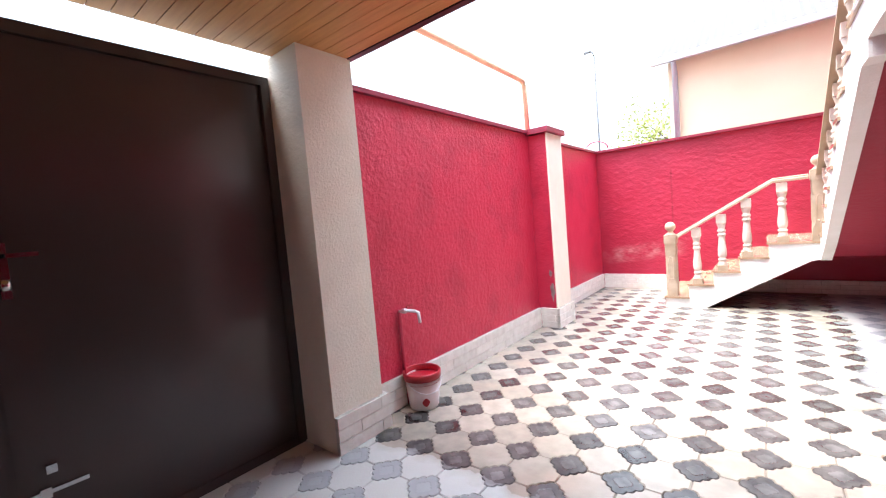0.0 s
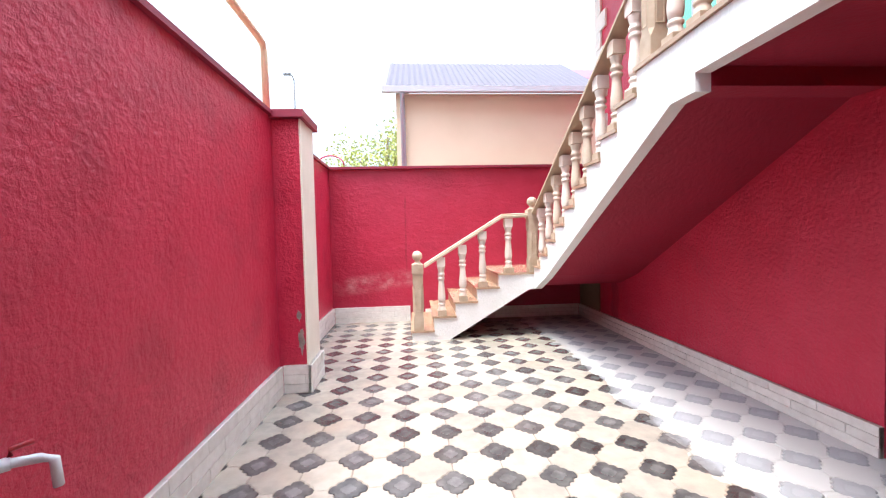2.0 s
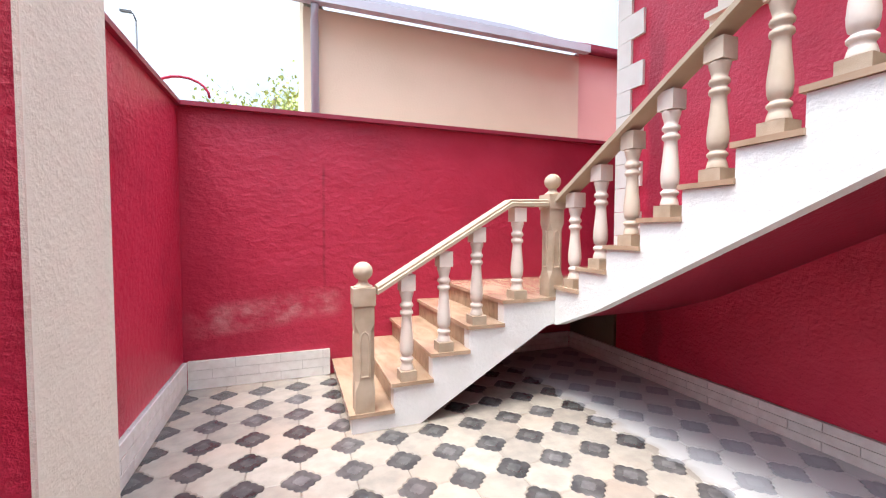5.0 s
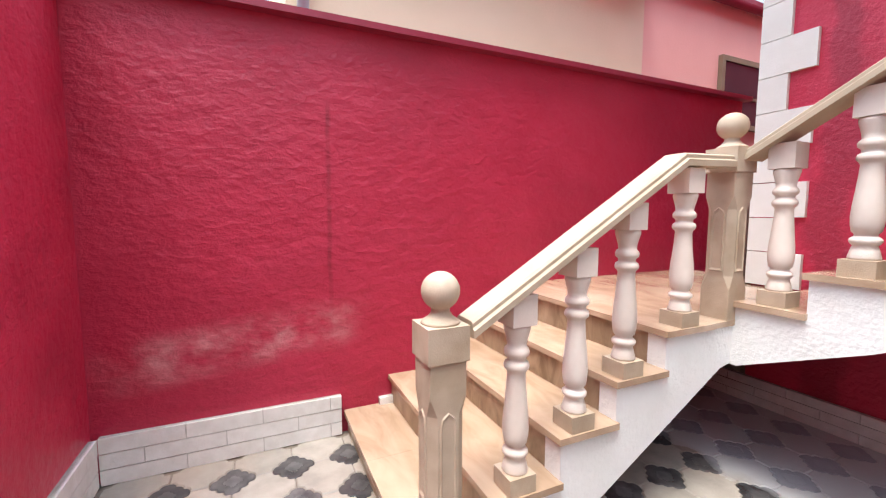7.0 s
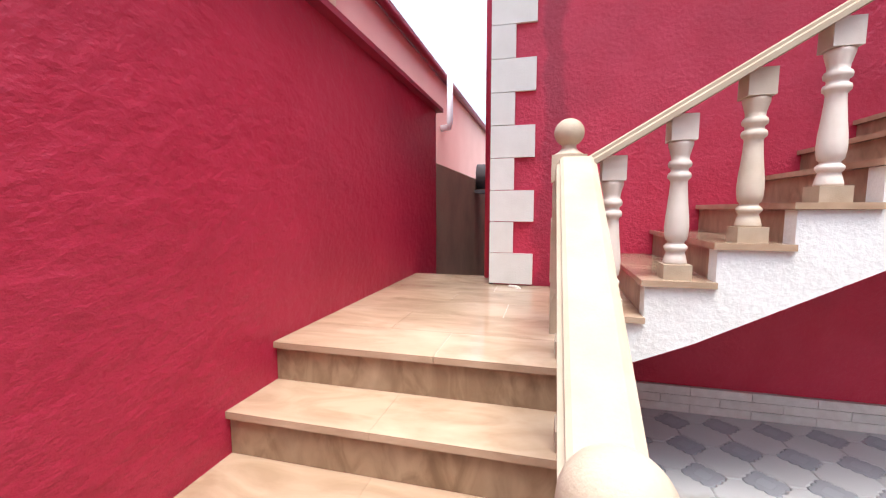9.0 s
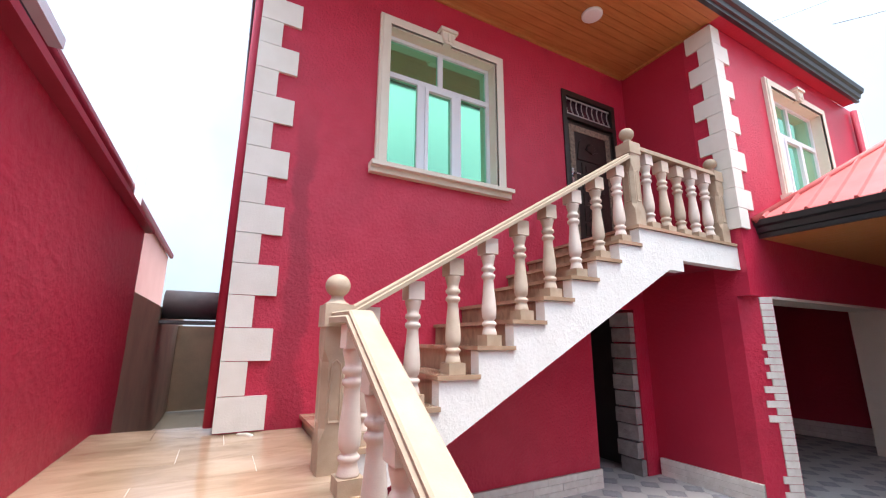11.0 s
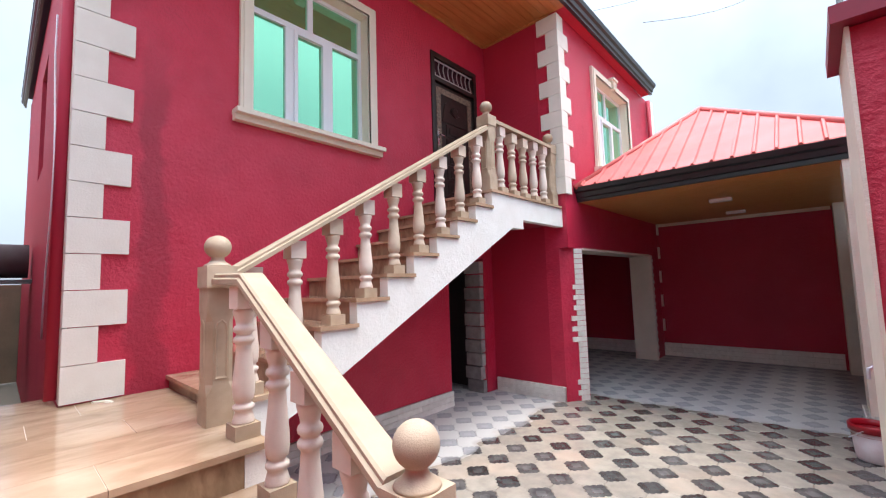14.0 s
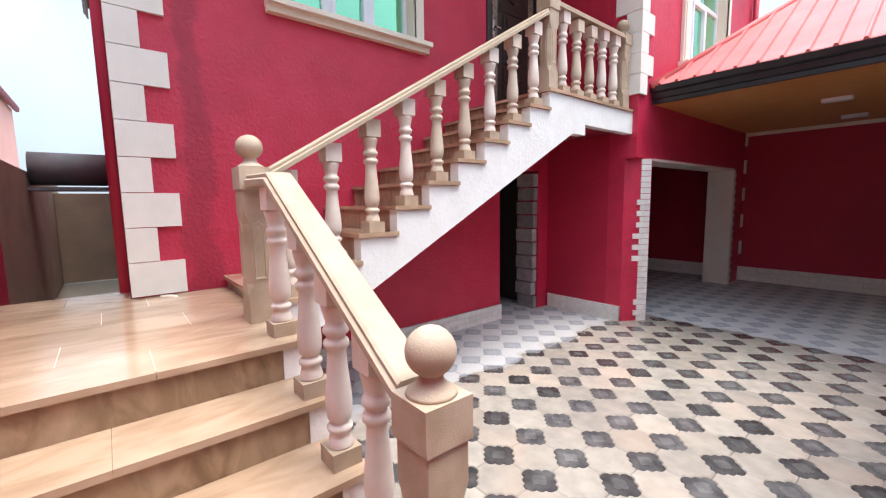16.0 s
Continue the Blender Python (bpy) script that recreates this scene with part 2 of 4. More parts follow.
cream_wall = mat("cream_render", (0.80, 0.66, 0.48), 0.85, second=(0.74, 0.60, 0.42), scale=1.4, amount=0.6, bump=0.003, bump_scale=40)
pink_wall = mat("pink_render", (0.84, 0.46, 0.41), 0.85, second=(0.78, 0.40, 0.35), scale=1.4, amount=0.6, bump=0.003, bump_scale=40)
brown_wall = mat("brown_cement", (0.26, 0.195, 0.13), 0.9, second=(0.17, 0.13, 0.09), scale=2, amount=0.7, bump=0.006, bump_scale=20)
gutter_grey = mat("grey_gutter", (0.5, 0.5, 0.56), 0.4, second=(0.4, 0.4, 0.46), scale=4)
gas_yellow = mat("cream_pipe_paint", (0.72, 0.56, 0.36), 0.5, second=(0.6, 0.44, 0.26), scale=10, amount=0.5)
red_pipe_paint = mat("red_pipe_paint", (0.42, 0.016, 0.055), 0.7, second=(0.4, 0.02, 0.05), scale=8)
bucket_white = mat("bucket_white", (0.74, 0.68, 0.68), 0.4, second=(0.62, 0.5, 0.5), scale=12, amount=0.7)
bucket_red = mat("bucket_red", (0.38, 0.008, 0.02), 0.3, second=(0.3, 0.008, 0.02), scale=12)
bare_grey = mat("bare_plaster", (0.36, 0.31, 0.28), 0.9, second=(0.22, 0.16, 0.15), scale=18, amount=0.9, bump=0.006, bump_scale=60)
tank_metal = mat("tank_metal", (0.07, 0.06, 0.065), 0.7, second=(0.12, 0.10, 0.10), scale=4, amount=0.7)
# near-black colour standing in for the darkness of unlit rooms
dark_void = mat("unlit_room_dark", (0.05, 0.045, 0.045), 0.9, second=(0.03, 0.03, 0.03), scale=4)
rough_stone = mat("rough_stone", (0.36, 0.34, 0.33), 0.9, second=(0.24, 0.22, 0.21), scale=9, amount=0.8, bump=0.012, bump_scale=26, rand=0.2)
bark = mat("bark", (0.12, 0.09, 0.06), 0.9, second=(0.07, 0.05, 0.035), scale=20)
leaf = mat("spring_leaves", (0.42, 0.46, 0.14), 0.7, second=(0.30, 0.36, 0.10), scale=3, rand=0.1)
pole_grey = mat("pole_grey", (0.11, 0.11, 0.12), 0.7, second=(0.07, 0.07, 0.075), scale=6)
insulator = mat("insulator_glass", (0.2, 0.24, 0.24), 0.2)
earth = mat("earth", (0.2, 0.17, 0.13), 0.95, second=(0.14, 0.12, 0.09), scale=0.8, bump=0.02, bump_scale=6)
dark_glass = mat("dark_window_glass", (0.06, 0.03, 0.04), 0.1, second=(0.09, 0.05, 0.06), scale=1.0)


def mirror_glass():
    """Sun-film glass: green, and reflecting strongly."""
    m = bpy.data.materials.new("green_film_glass")
    m.use_nodes = True
    p = m.node_tree.nodes["Principled BSDF"]
    p.inputs["Base Color"].default_value = (0.30, 0.72, 0.47, 1)
    p.inputs["Metallic"].default_value = 0.9
    p.inputs["Roughness"].default_value = 0.06
    return m


green_glass = mirror_glass()


def paving(name, wet, wet_b, dry, dry_b, rand):
    """Concrete pavers: damp where rain reaches, dusty pale where the roofs and the stairs keep them dry."""
    m = mat(name, wet, 0.4, second=wet_b, scale=9, amount=0.8, bump=0.0012, bump_scale=60, rand=rand,
            third=tuple(v * s for v, s in zip(wet, (1.25, 1.08, 1.0))), third_scale=1.6, third_amount=0.8)
    n, l = m.node_tree.nodes, m.node_tree.links
    p = n["Principled BSDF"]
    col = p.inputs["Base Color"].links[0].from_socket
    g = n.new("ShaderNodeNewGeometry")
    s = n.new("ShaderNodeSeparateXYZ")
    l.new(g.outputs["Position"], s.inputs["Vector"])
    t = n.new("ShaderNodeTexNoise")
    t.inputs["Scale"].default_value = 2.4
    t.inputs["Detail"].default_value = 5
    l.new(g.outputs["Position"], t.inputs["Vector"])

    def math_node(op, a, b):
        q = n.new("ShaderNodeMath")
        q.operation = op
        for i, v in enumerate((a, b)):
            if isinstance(v, (int, float)):
                q.inputs[i].default_value = v
            else:
                l.new(v, q.inputs[i])
        return q.outputs["Value"]

    wob = math_node("MULTIPLY", math_node("SUBTRACT", t.outputs["Fac"], 0.5), 0.55)
    side = math_node("SUBTRACT", s.outputs["X"], 0.55)
    front = math_node("SUBTRACT", 2.05, s.outputs["Y"])
    d = math_node("ADD", math_node("MAXIMUM", side, front), wob)
    r = n.new("ShaderNodeMapRange")
    r.inputs["From Min"].default_value, r.inputs["From Max"].default_value = -0.03, 0.06
    l.new(d, r.inputs["Value"])
    dust = n.new("ShaderNodeMix")
    dust.data_type = "RGBA"
    dust.inputs["A"].default_value, dust.inputs["B"].default_value = (*dry, 1), (*dry_b, 1)
    l.new(t.outputs["Fac"], dust.inputs["Factor"])
    x = n.new("ShaderNodeMix")
    x.data_type = "RGBA"
    l.new(col, x.inputs["A"])
    l.new(dust.outputs["Result"], x.inputs["B"])
    l.new(r.outputs["Result"], x.inputs["Factor"])
    l.new(x.outputs["Result"], p.inputs["Base Color"])
    rr = n.new("ShaderNodeMapRange")
    rr.inputs["To Min"].default_value, rr.inputs["To Max"].default_value = 0.20, 0.8
    l.new(r.outputs["Result"], rr.inputs["Value"])
    l.new(rr.outputs["Result"], p.inputs["Roughness"])
    return m


paver_light = paving("light_paver", (0.355, 0.31, 0.26), (0.25, 0.22, 0.19), (0.50, 0.485, 0.475), (0.41, 0.395, 0.38), 0.14)
paver_dark = paving("dark_paver", (0.045, 0.043, 0.044), (0.13, 0.12, 0.115), (0.34, 0.335, 0.35), (0.24, 0.24, 0.25), 0.35)
paver_worn = paving("worn_dark_paver", (0.07, 0.067, 0.067), (0.18, 0.17, 0.165), (0.36, 0.355, 0.37), (0.27, 0.27, 0.28), 0.35)
joint_sand = paving("joint_sand", (0.24, 0.20, 0.16), (0.15, 0.12, 0.10), (0.34, 0.32, 0.31), (0.3, 0.28, 0.27), 0.0)


# ---- mesh helpers ----
def finish(name, bm, material, parent=None, smooth=False, bevel=0.0, segments=1):
    if bevel:
        bmesh.ops.bevel(bm, geom=[e for e in bm.edges if len(e.link_faces) == 2 and e.calc_face_angle(0) > 0.5], offset=bevel, segments=segments,
                        affect="EDGES", profile=0.5)
    bmesh.ops.recalc_face_normals(bm, faces=bm.faces)
    me = bpy.data.meshes.new(name)
    bm.to_mesh(me)
    bm.free()
    for m in (material if isinstance(material, (list, tuple)) else [material]):
        me.materials.append(m)
    if smooth:
        for f in me.polygons:
            f.use_smooth = True
    ob = new(name, me)
    if parent:
        ob.parent = parent
    return ob


def add_box(bm, x0, x1, y0, y1, z0, z1, mi=0):
    v = [bm.verts.new((x, y, z)) for x in (x0, x1) for y in (y0, y1) for z in (z0, z1)]
    for q in ((0, 1, 3, 2), (4, 6, 7, 5), (0, 4, 5, 1), (2, 3, 7, 6), (0, 2, 6, 4), (1, 5, 7, 3)):
        bm.faces.new([v[i] for i in q]).material_index = mi
    return v


def box(name, x0, x1, y0, y1, z0, z1, material, parent=None, bevel=0.004):
    bm = bmesh.new()
    add_box(bm, min(x0, x1), max(x0, x1), min(y0, y1), max(y0, y1), min(z0, z1), max(z0, z1))
    return finish(name, bm, material, parent, bevel=bevel)


def empty(name, x=0, y=0, z=0):
    e = new(name)
    e.location = (x, y, z)
    return e


def wall(name, axis, p0, p1, a0, a1, z0, z1, material, holes=(), label="", parent=None):
    """A wall along axis ('x' or 'y') between a0 and a1, its thickness from p0 to p1, with openings (a, a, z, z) cut right through."""
    aa = sorted({a0, a1, *[h[0] for h in holes], *[h[1] for h in holes]})
    zz = sorted({z0, z1, *[h[2] for h in holes], *[h[3] for h in holes]})

    def solid(i, j):
        if not (0 <= i < len(aa) - 1 and 0 <= j < len(zz) - 1):
            return False
        a, z = (aa[i] + aa[i + 1]) / 2, (zz[j] + zz[j + 1]) / 2
        return not any(h[0] < a < h[1] and h[2] < z < h[3] for h in holes)

    bm = bmesh.new()
    seen = {}

    def vert(a, p, z):
        k = (round(a, 5), round(p, 5), round(z, 5))
        if k not in seen:
            seen[k] = bm.verts.new((a, p, z) if axis == "x" else (p, a, z))
        return seen[k]

    for i in range(len(aa) - 1):
        for j in range(len(zz) - 1):
            if not solid(i, j):
                continue
            A, B, C, D = aa[i], aa[i + 1], zz[j], zz[j + 1]
            for p in (p0, p1):
                bm.faces.new([vert(A, p, C), vert(B, p, C), vert(B, p, D), vert(A, p, D)])
            if not solid(i - 1, j):
                bm.faces.new([vert(A, p0, C), vert(A, p1, C), vert(A, p1, D), vert(A, p0, D)])
            if not solid(i + 1, j):
                bm.faces.new([vert(B, p0, C), vert(B, p1, C), vert(B, p1, D), vert(B, p0, D)])
            if not solid(i, j - 1):
                bm.faces.new([vert(A, p0, C), vert(B, p0, C), vert(B, p1, C), vert(A, p1, C)])
            if not solid(i, j + 1):
                bm.faces.new([vert(A, p0, D), vert(B, p0, D), vert(B, p1, D), vert(A, p1, D)])
    ob = finish(name, bm, material, parent)
    return tagged(ob, label, "wall", kind="structure")


def tube(name, points, radius, material, parent=None, sides=10, taper=None):
    """A round bar along a chain of points."""
    bm = bmesh.new()
    pts = [Vector(p) for p in points]
    rings = []
    for i, p in enumerate(pts):
        d = (pts[min(i + 1, len(pts) - 1)] - pts[max(i - 1, 0)]).normalized()
        u = d.cross(Vector((0, 0, 1)) if abs(d.z) < 0.9 else Vector((1, 0, 0))).normalized()
        w = d.cross(u)
        r = radius if taper is None else radius + (taper - radius) * i / (len(pts) - 1)
        rings.append([bm.verts.new(p + (u * math.cos(2 * math.pi * k / sides) + w * math.sin(2 * math.pi * k / sides)) * r) for k in range(sides)])
    for a, b in zip(rings, rings[1:]):
        for k in range(sides):
            bm.faces.new([a[k], a[(k + 1) % sides], b[(k + 1) % sides], b[k]])
    bm.faces.new(rings[0])
    bm.faces.new(rings[-1])
    return finish(name, bm, material, parent, smooth=True)


def add_lathe(bm, profile, sides=20, mi=0, cx=0.0, cy=0.0):
    """Turns (radius, height) pairs about the upright axis."""
    rings = [[bm.verts.new((cx + r * math.cos(2 * math.pi * k / sides), cy + r * math.sin(2 * math.pi * k / sides), z)) for k in range(sides)] for r, z in profile]
    for a, b in zip(rings, rings[1:]):
        for k in range(sides):
            f = bm.faces.new([a[k], a[(k + 1) % sides], b[(k + 1) % sides], b[k]])
            f.smooth = True
            f.material_index = mi
    bm.faces.new(rings[0])
    bm.faces.new(rings[-1])


def add_prism(bm, outline, axis, a, b, mi=0):
    """Pushes an outline of two coordinates along the third axis from a to b."""
    def at(u, v, w):
        return {"x": (w, u, v), "y": (u, w, v), "z": (u, v, w)}[axis]
    lo = [bm.verts.new(at(u, v, a)) for u, v in outline]
    hi = [bm.verts.new(at(u, v, b)) for u, v in outline]
    bm.faces.new(lo).material_index = mi
    bm.faces.new(hi).material_index = mi
    for i in range(len(lo)):
        j = (i + 1) % len(lo)
        bm.faces.new([lo[i], lo[j], hi[j], hi[i]]).material_index = mi


def brick_mesh(name, lx, ly, lz, material, bevel=0.004):
    bm = bmesh.new()
    add_box(bm, 0, lx, 0, ly, 0, lz)
    o = finish(name, bm, material, bevel=bevel)
    me = o.data
    bpy.data.objects.remove(o)
    return me


def piece(name, me, parent, m):
    o = new(name, me)
    o.parent = parent
    o.matrix_basis = m
    return o


# ---- ground and walls ----
ground = tagged(box("ground", -60, 60, -60, 60, -0.6, -0.055, earth), "bare brown earth round the yard", "ground", kind="structure")
floor = tagged(box("floor", -3.3, 5.2, -2.0, 8.6, -0.05, -0.008, joint_sand), "sand bed of the paved yard", "paving", kind="structure")

wall_west = wall("wall_west", "y", -2.85, -2.57, 2.22, 5.31, 0, 2.62, red_plaster, label="crimson textured plaster yard wall with dark cap")
wall_west_far = wall("wall_west_far", "y", -2.95, -2.68, 5.76, 8.69, 0, 2.62, red_plaster, label="crimson plaster yard wall behind the pilaster")
wall_north = wall("wall_north", "x", 8.41, 8.69, -2.68, 2.80, 0, 2.62, red_damp, label="crimson painted yard wall with damp stains")
pilaster = tagged(empty("pilaster", -2.45, 5.26, 0), "crimson and white plaster pilaster of the yard wall", "pilaster", kind="structure")
for nm, b_, mm in (("shaft", (-2.85, -2.314, 5.31, 5.76, 0, 2.60), red_plaster), ("face", (-2.314, -2.30, 5.295, 5.775, 0.0, 2.60), white_plaster)):
    box(nm, *b_, mm, bevel=0.006)
    o = bpy.context.scene.objects[nm]
    o.parent, o.matrix_parent_inverse = pilaster, Matrix.Translation((2.45, -5.26, 0))
for nm, b_ in (("coping", (-2.90, -2.53, 2.222, 5.24, 2.62, 2.66)), ("coping", (-2.90, -2.26, 5.24, 5.83, 2.604, 2.675)), ("coping", (-3.0, -2.64, 5.83, 8.74, 2.62, 2.66)),
               ("coping", (-2.64, 2.84, 8.335, 8.73, 2.62, 2.66))):
    tagged(box(nm, *b_, red_cap, bevel=0.008), "dark red painted coping on the yard wall", "coping", kind="structure")

# posts of the gate and the closing wall under the carport
for y0, y1 in ((1.77, 2.22), (-1.75, -1.35)):
    tagged(box("gate_post", -2.95, -2.42, y0, y1, 0, 2.79, white_plaster, bevel=0.012), "white plastered gate post", "post", group="gate posts", kind="structure")
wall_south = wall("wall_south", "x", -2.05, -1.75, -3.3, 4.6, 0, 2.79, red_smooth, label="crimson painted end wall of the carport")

# ---- house ----
HX, WX, WY, HY, TOP = 1.66, 0.36, 2.62, 7.60, 5.55
wall_main = wall("wall_main", "y", HX, HX + 0.35, WY, HY, 0, TOP, red_front,
                 holes=((5.02, 6.39, 3.30, 4.93), (2.88, 3.91, 2.70, 4.98), (2.85, 3.67, 0, 2.02)), label="crimson textured plaster house front with window and door")
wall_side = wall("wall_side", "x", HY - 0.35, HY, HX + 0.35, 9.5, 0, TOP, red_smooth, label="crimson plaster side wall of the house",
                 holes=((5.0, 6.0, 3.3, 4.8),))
wall_wing = wall("wall_wing", "y", WX, WX + 0.35, -2.0, WY, 0, TOP, red_front,
                 holes=((-1.05, WY, 0, 2.11), (-0.20, 1.36, 3.45, 5.05)), label="crimson plaster wing of the house over the garage opening")
bm = bmesh.new()
add_prism(bm, [(0.302, 2.313), (0.50, 2.622), (WX + 0.349, 2.622), (WX + 0.349, 2.313)], "z", 0, 2.115)
tagged(finish("wall_pier", bm, red_plaster), "crimson plaster pier with a splayed corner", "wall", kind="structure")
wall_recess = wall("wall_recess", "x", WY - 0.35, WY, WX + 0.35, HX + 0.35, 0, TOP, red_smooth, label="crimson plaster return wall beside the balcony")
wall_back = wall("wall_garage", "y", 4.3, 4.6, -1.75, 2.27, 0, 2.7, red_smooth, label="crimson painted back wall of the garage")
garage_ceiling = tagged(box("garage_ceiling", WX + 0.35, 4.6, -1.75, 2.27, 2.45, 2.6, white_plaster), "plain ceiling of the garage", "ceiling", kind="structure")
# unlit store behind the low doorway, its darkness put into the wall colour
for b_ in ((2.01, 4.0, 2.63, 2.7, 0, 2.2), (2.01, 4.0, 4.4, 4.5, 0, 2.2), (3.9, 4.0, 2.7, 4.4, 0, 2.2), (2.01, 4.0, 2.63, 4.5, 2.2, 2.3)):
    tagged(box("store_wall", *b_, dark_void), "store room wall coloured near-black for the unlit inside", "wall", kind="structure")
# unseen panels inside, added to stop daylight from behind
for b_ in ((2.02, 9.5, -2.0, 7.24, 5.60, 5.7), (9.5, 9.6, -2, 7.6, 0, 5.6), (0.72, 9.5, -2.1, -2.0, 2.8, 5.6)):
    tagged(box("house_shell", *b_, dark_void), "unseen shell closing the house against daylight", "wall", kind="structure")

# quoins
def quoins(z0, z1, step, corner, sx, sy, first_long, long_, short_, proud, name_label):
    """Blocks up a house corner; sx, sy point out of the two faces."""
    k, z = 0, z0
    parent = tagged(empty("corner_quoins", corner[0], corner[1], z0), name_label, "quoins", kind="structure")
    made = {}
    while z < z1 - 0.05:
        big = (k % 2 == 0) == first_long
        if big not in made:
            a = long_ if big else short_
            b = short_ if big else long_
            bm = bmesh.new()
            add_box(bm, min(sx * proud, -sx * b), max(sx * proud, -sx * b), min(sy * proud, -sy * a), max(sy * proud, -sy * a), 0.003, step - 0.003)
            o = finish("quoin", bm, quoin_paint, bevel=0.012, segments=2)
            made[big] = o.data
            bpy.data.objects.remove(o)
        piece("quoin", made[big], parent, Matrix.Translation((0, 0, z - z0)))
        z += step
        k += 1


quoins(0.93, 5.52, 0.2555, (HX, HY), -1, 1, True, 0.32, 0.16, 0.03, "cream painted quoin blocks up the house corner")
quoins(2.86, 5.52, 0.241, (WX, WY), -1, 1, False, 0.30, 0.16, 0.03, "cream painted quoin blocks up the wing corner")
quoins(0.0, 5.52, 0.2555, (WX, -2.0), -1, -1, True, 0.32, 0.16, 0.03, "cream painted quoin blocks at the far corner of the wing")

# ---- eaves, soffits, roofs ----
EX = 0.10
def boards(name, x0, x1, y0, y1, z, along, width, material, label):
    """A boarded ceiling, boards with open V joints, in one mesh."""
    bm = bmesh.new()
    a0, a1 = (x0, x1) if along == "y" else (y0, y1)
    n = max(1, round((a1 - a0) / width))
    w = (a1 - a0) / n
    for i in range(n):
        s, e = a0 + i * w + 0.0025, a0 + (i + 1) * w - 0.0025
        dz = random.uniform(0, 0.0012)
        if along == "y":
            add_box(bm, s, e, y0, y1, z + dz, z + 0.02)
        else:
            add_box(bm, x0, x1, s, e, z + dz, z + 0.02)
    add_box(bm, x0, x1, y0, y1, z + 0.021, z + 0.05)
    return tagged(finish(name, bm, material), label, "ceiling", kind="structure")


boards("balcony_ceiling", EX + 0.1, HX, WY, HY + 0.06, TOP, "y", 0.115, wood_soffit, "varnished brown boarded ceiling over the balcony")
boards("carport_ceiling", -2.72, WX, -1.75, 2.19, 2.79, "x", 0.10, wood_light, "varnished orange boarded ceiling of the carport")
tagged(box("trim", HX - 0.03, HX - 0.001, WY + 0.04, HY - 0.36, 5.515, 5.549, wood_soffit), "brown wooden bead along the ceiling", "trim", kind="structure")
tagged(box("trim", WX + 0.1, HX - 0.031, WY + 0.001, WY + 0.03, 5.515, 5.549, wood_soffit), "brown wooden bead along the ceiling", "trim", kind="structure")
tagged(box("trim", -2.4, WX - 0.001, -1.749, -1.70, 2.73, 2.789, trim_cream), "pale bead at the carport wall", "trim", kind="structure")


def gutter(name, axis, a, b, p, out, z, s=1.0):
    """A stepped black eaves gutter along an axis."""
    prof = [(0, 0), (0.05, 0), (0.05, 0.05), (0.075, 0.06), (0.085, 0.12), (0.12, 0.14), (0.135, 0.19), (0.135, 0.21), (0, 0.21)]
    bm = bmesh.new()
    add_prism(bm, [(p + out * u * s, z + v * s) for u, v in prof], axis, a, b)
    return tagged(finish(name, bm, black_gutter), "black stepped metal eaves gutter", "gutter", kind="structure")


gutter("house_gutter", "y", -1.35, HY + 0.09, EX + 0.1, -1, 5.53)
gutter("house_gutter", "x", EX + 0.1, 9.6, HY + 0.065, 1, 5.53, 0.6)
gutter("carport_gutter", "x", -2.80, WX + 0.06, 2.195, 1, 2.785)
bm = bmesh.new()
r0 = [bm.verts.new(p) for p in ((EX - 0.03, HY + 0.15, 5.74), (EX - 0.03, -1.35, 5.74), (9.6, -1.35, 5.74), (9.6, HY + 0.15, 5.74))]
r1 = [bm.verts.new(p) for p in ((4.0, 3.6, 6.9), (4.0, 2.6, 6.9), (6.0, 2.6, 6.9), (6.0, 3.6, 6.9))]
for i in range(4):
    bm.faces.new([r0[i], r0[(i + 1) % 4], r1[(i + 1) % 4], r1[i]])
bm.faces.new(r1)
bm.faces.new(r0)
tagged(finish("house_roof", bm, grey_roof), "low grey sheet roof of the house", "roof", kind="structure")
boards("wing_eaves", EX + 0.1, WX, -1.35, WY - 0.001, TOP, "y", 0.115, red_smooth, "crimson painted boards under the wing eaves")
bm = bmesh.new()
add_prism(bm, [(2.95, 5.9), (3.75, 5.9), (3.75, 6.75), (3.35, 7.1), (2.95, 6.75)], "x", 0.78, 2.6)
add_prism(bm, [(2.85, 6.72), (3.35, 7.17), (3.85, 6.72), (3.85, 6.78), (3.35, 7.24), (2.85, 6.78)], "x", 0.70, 2.6)
tagged(finish("dormer", bm, gutter_grey), "small pale metal gable above the eaves", "dormer", kind="structure")

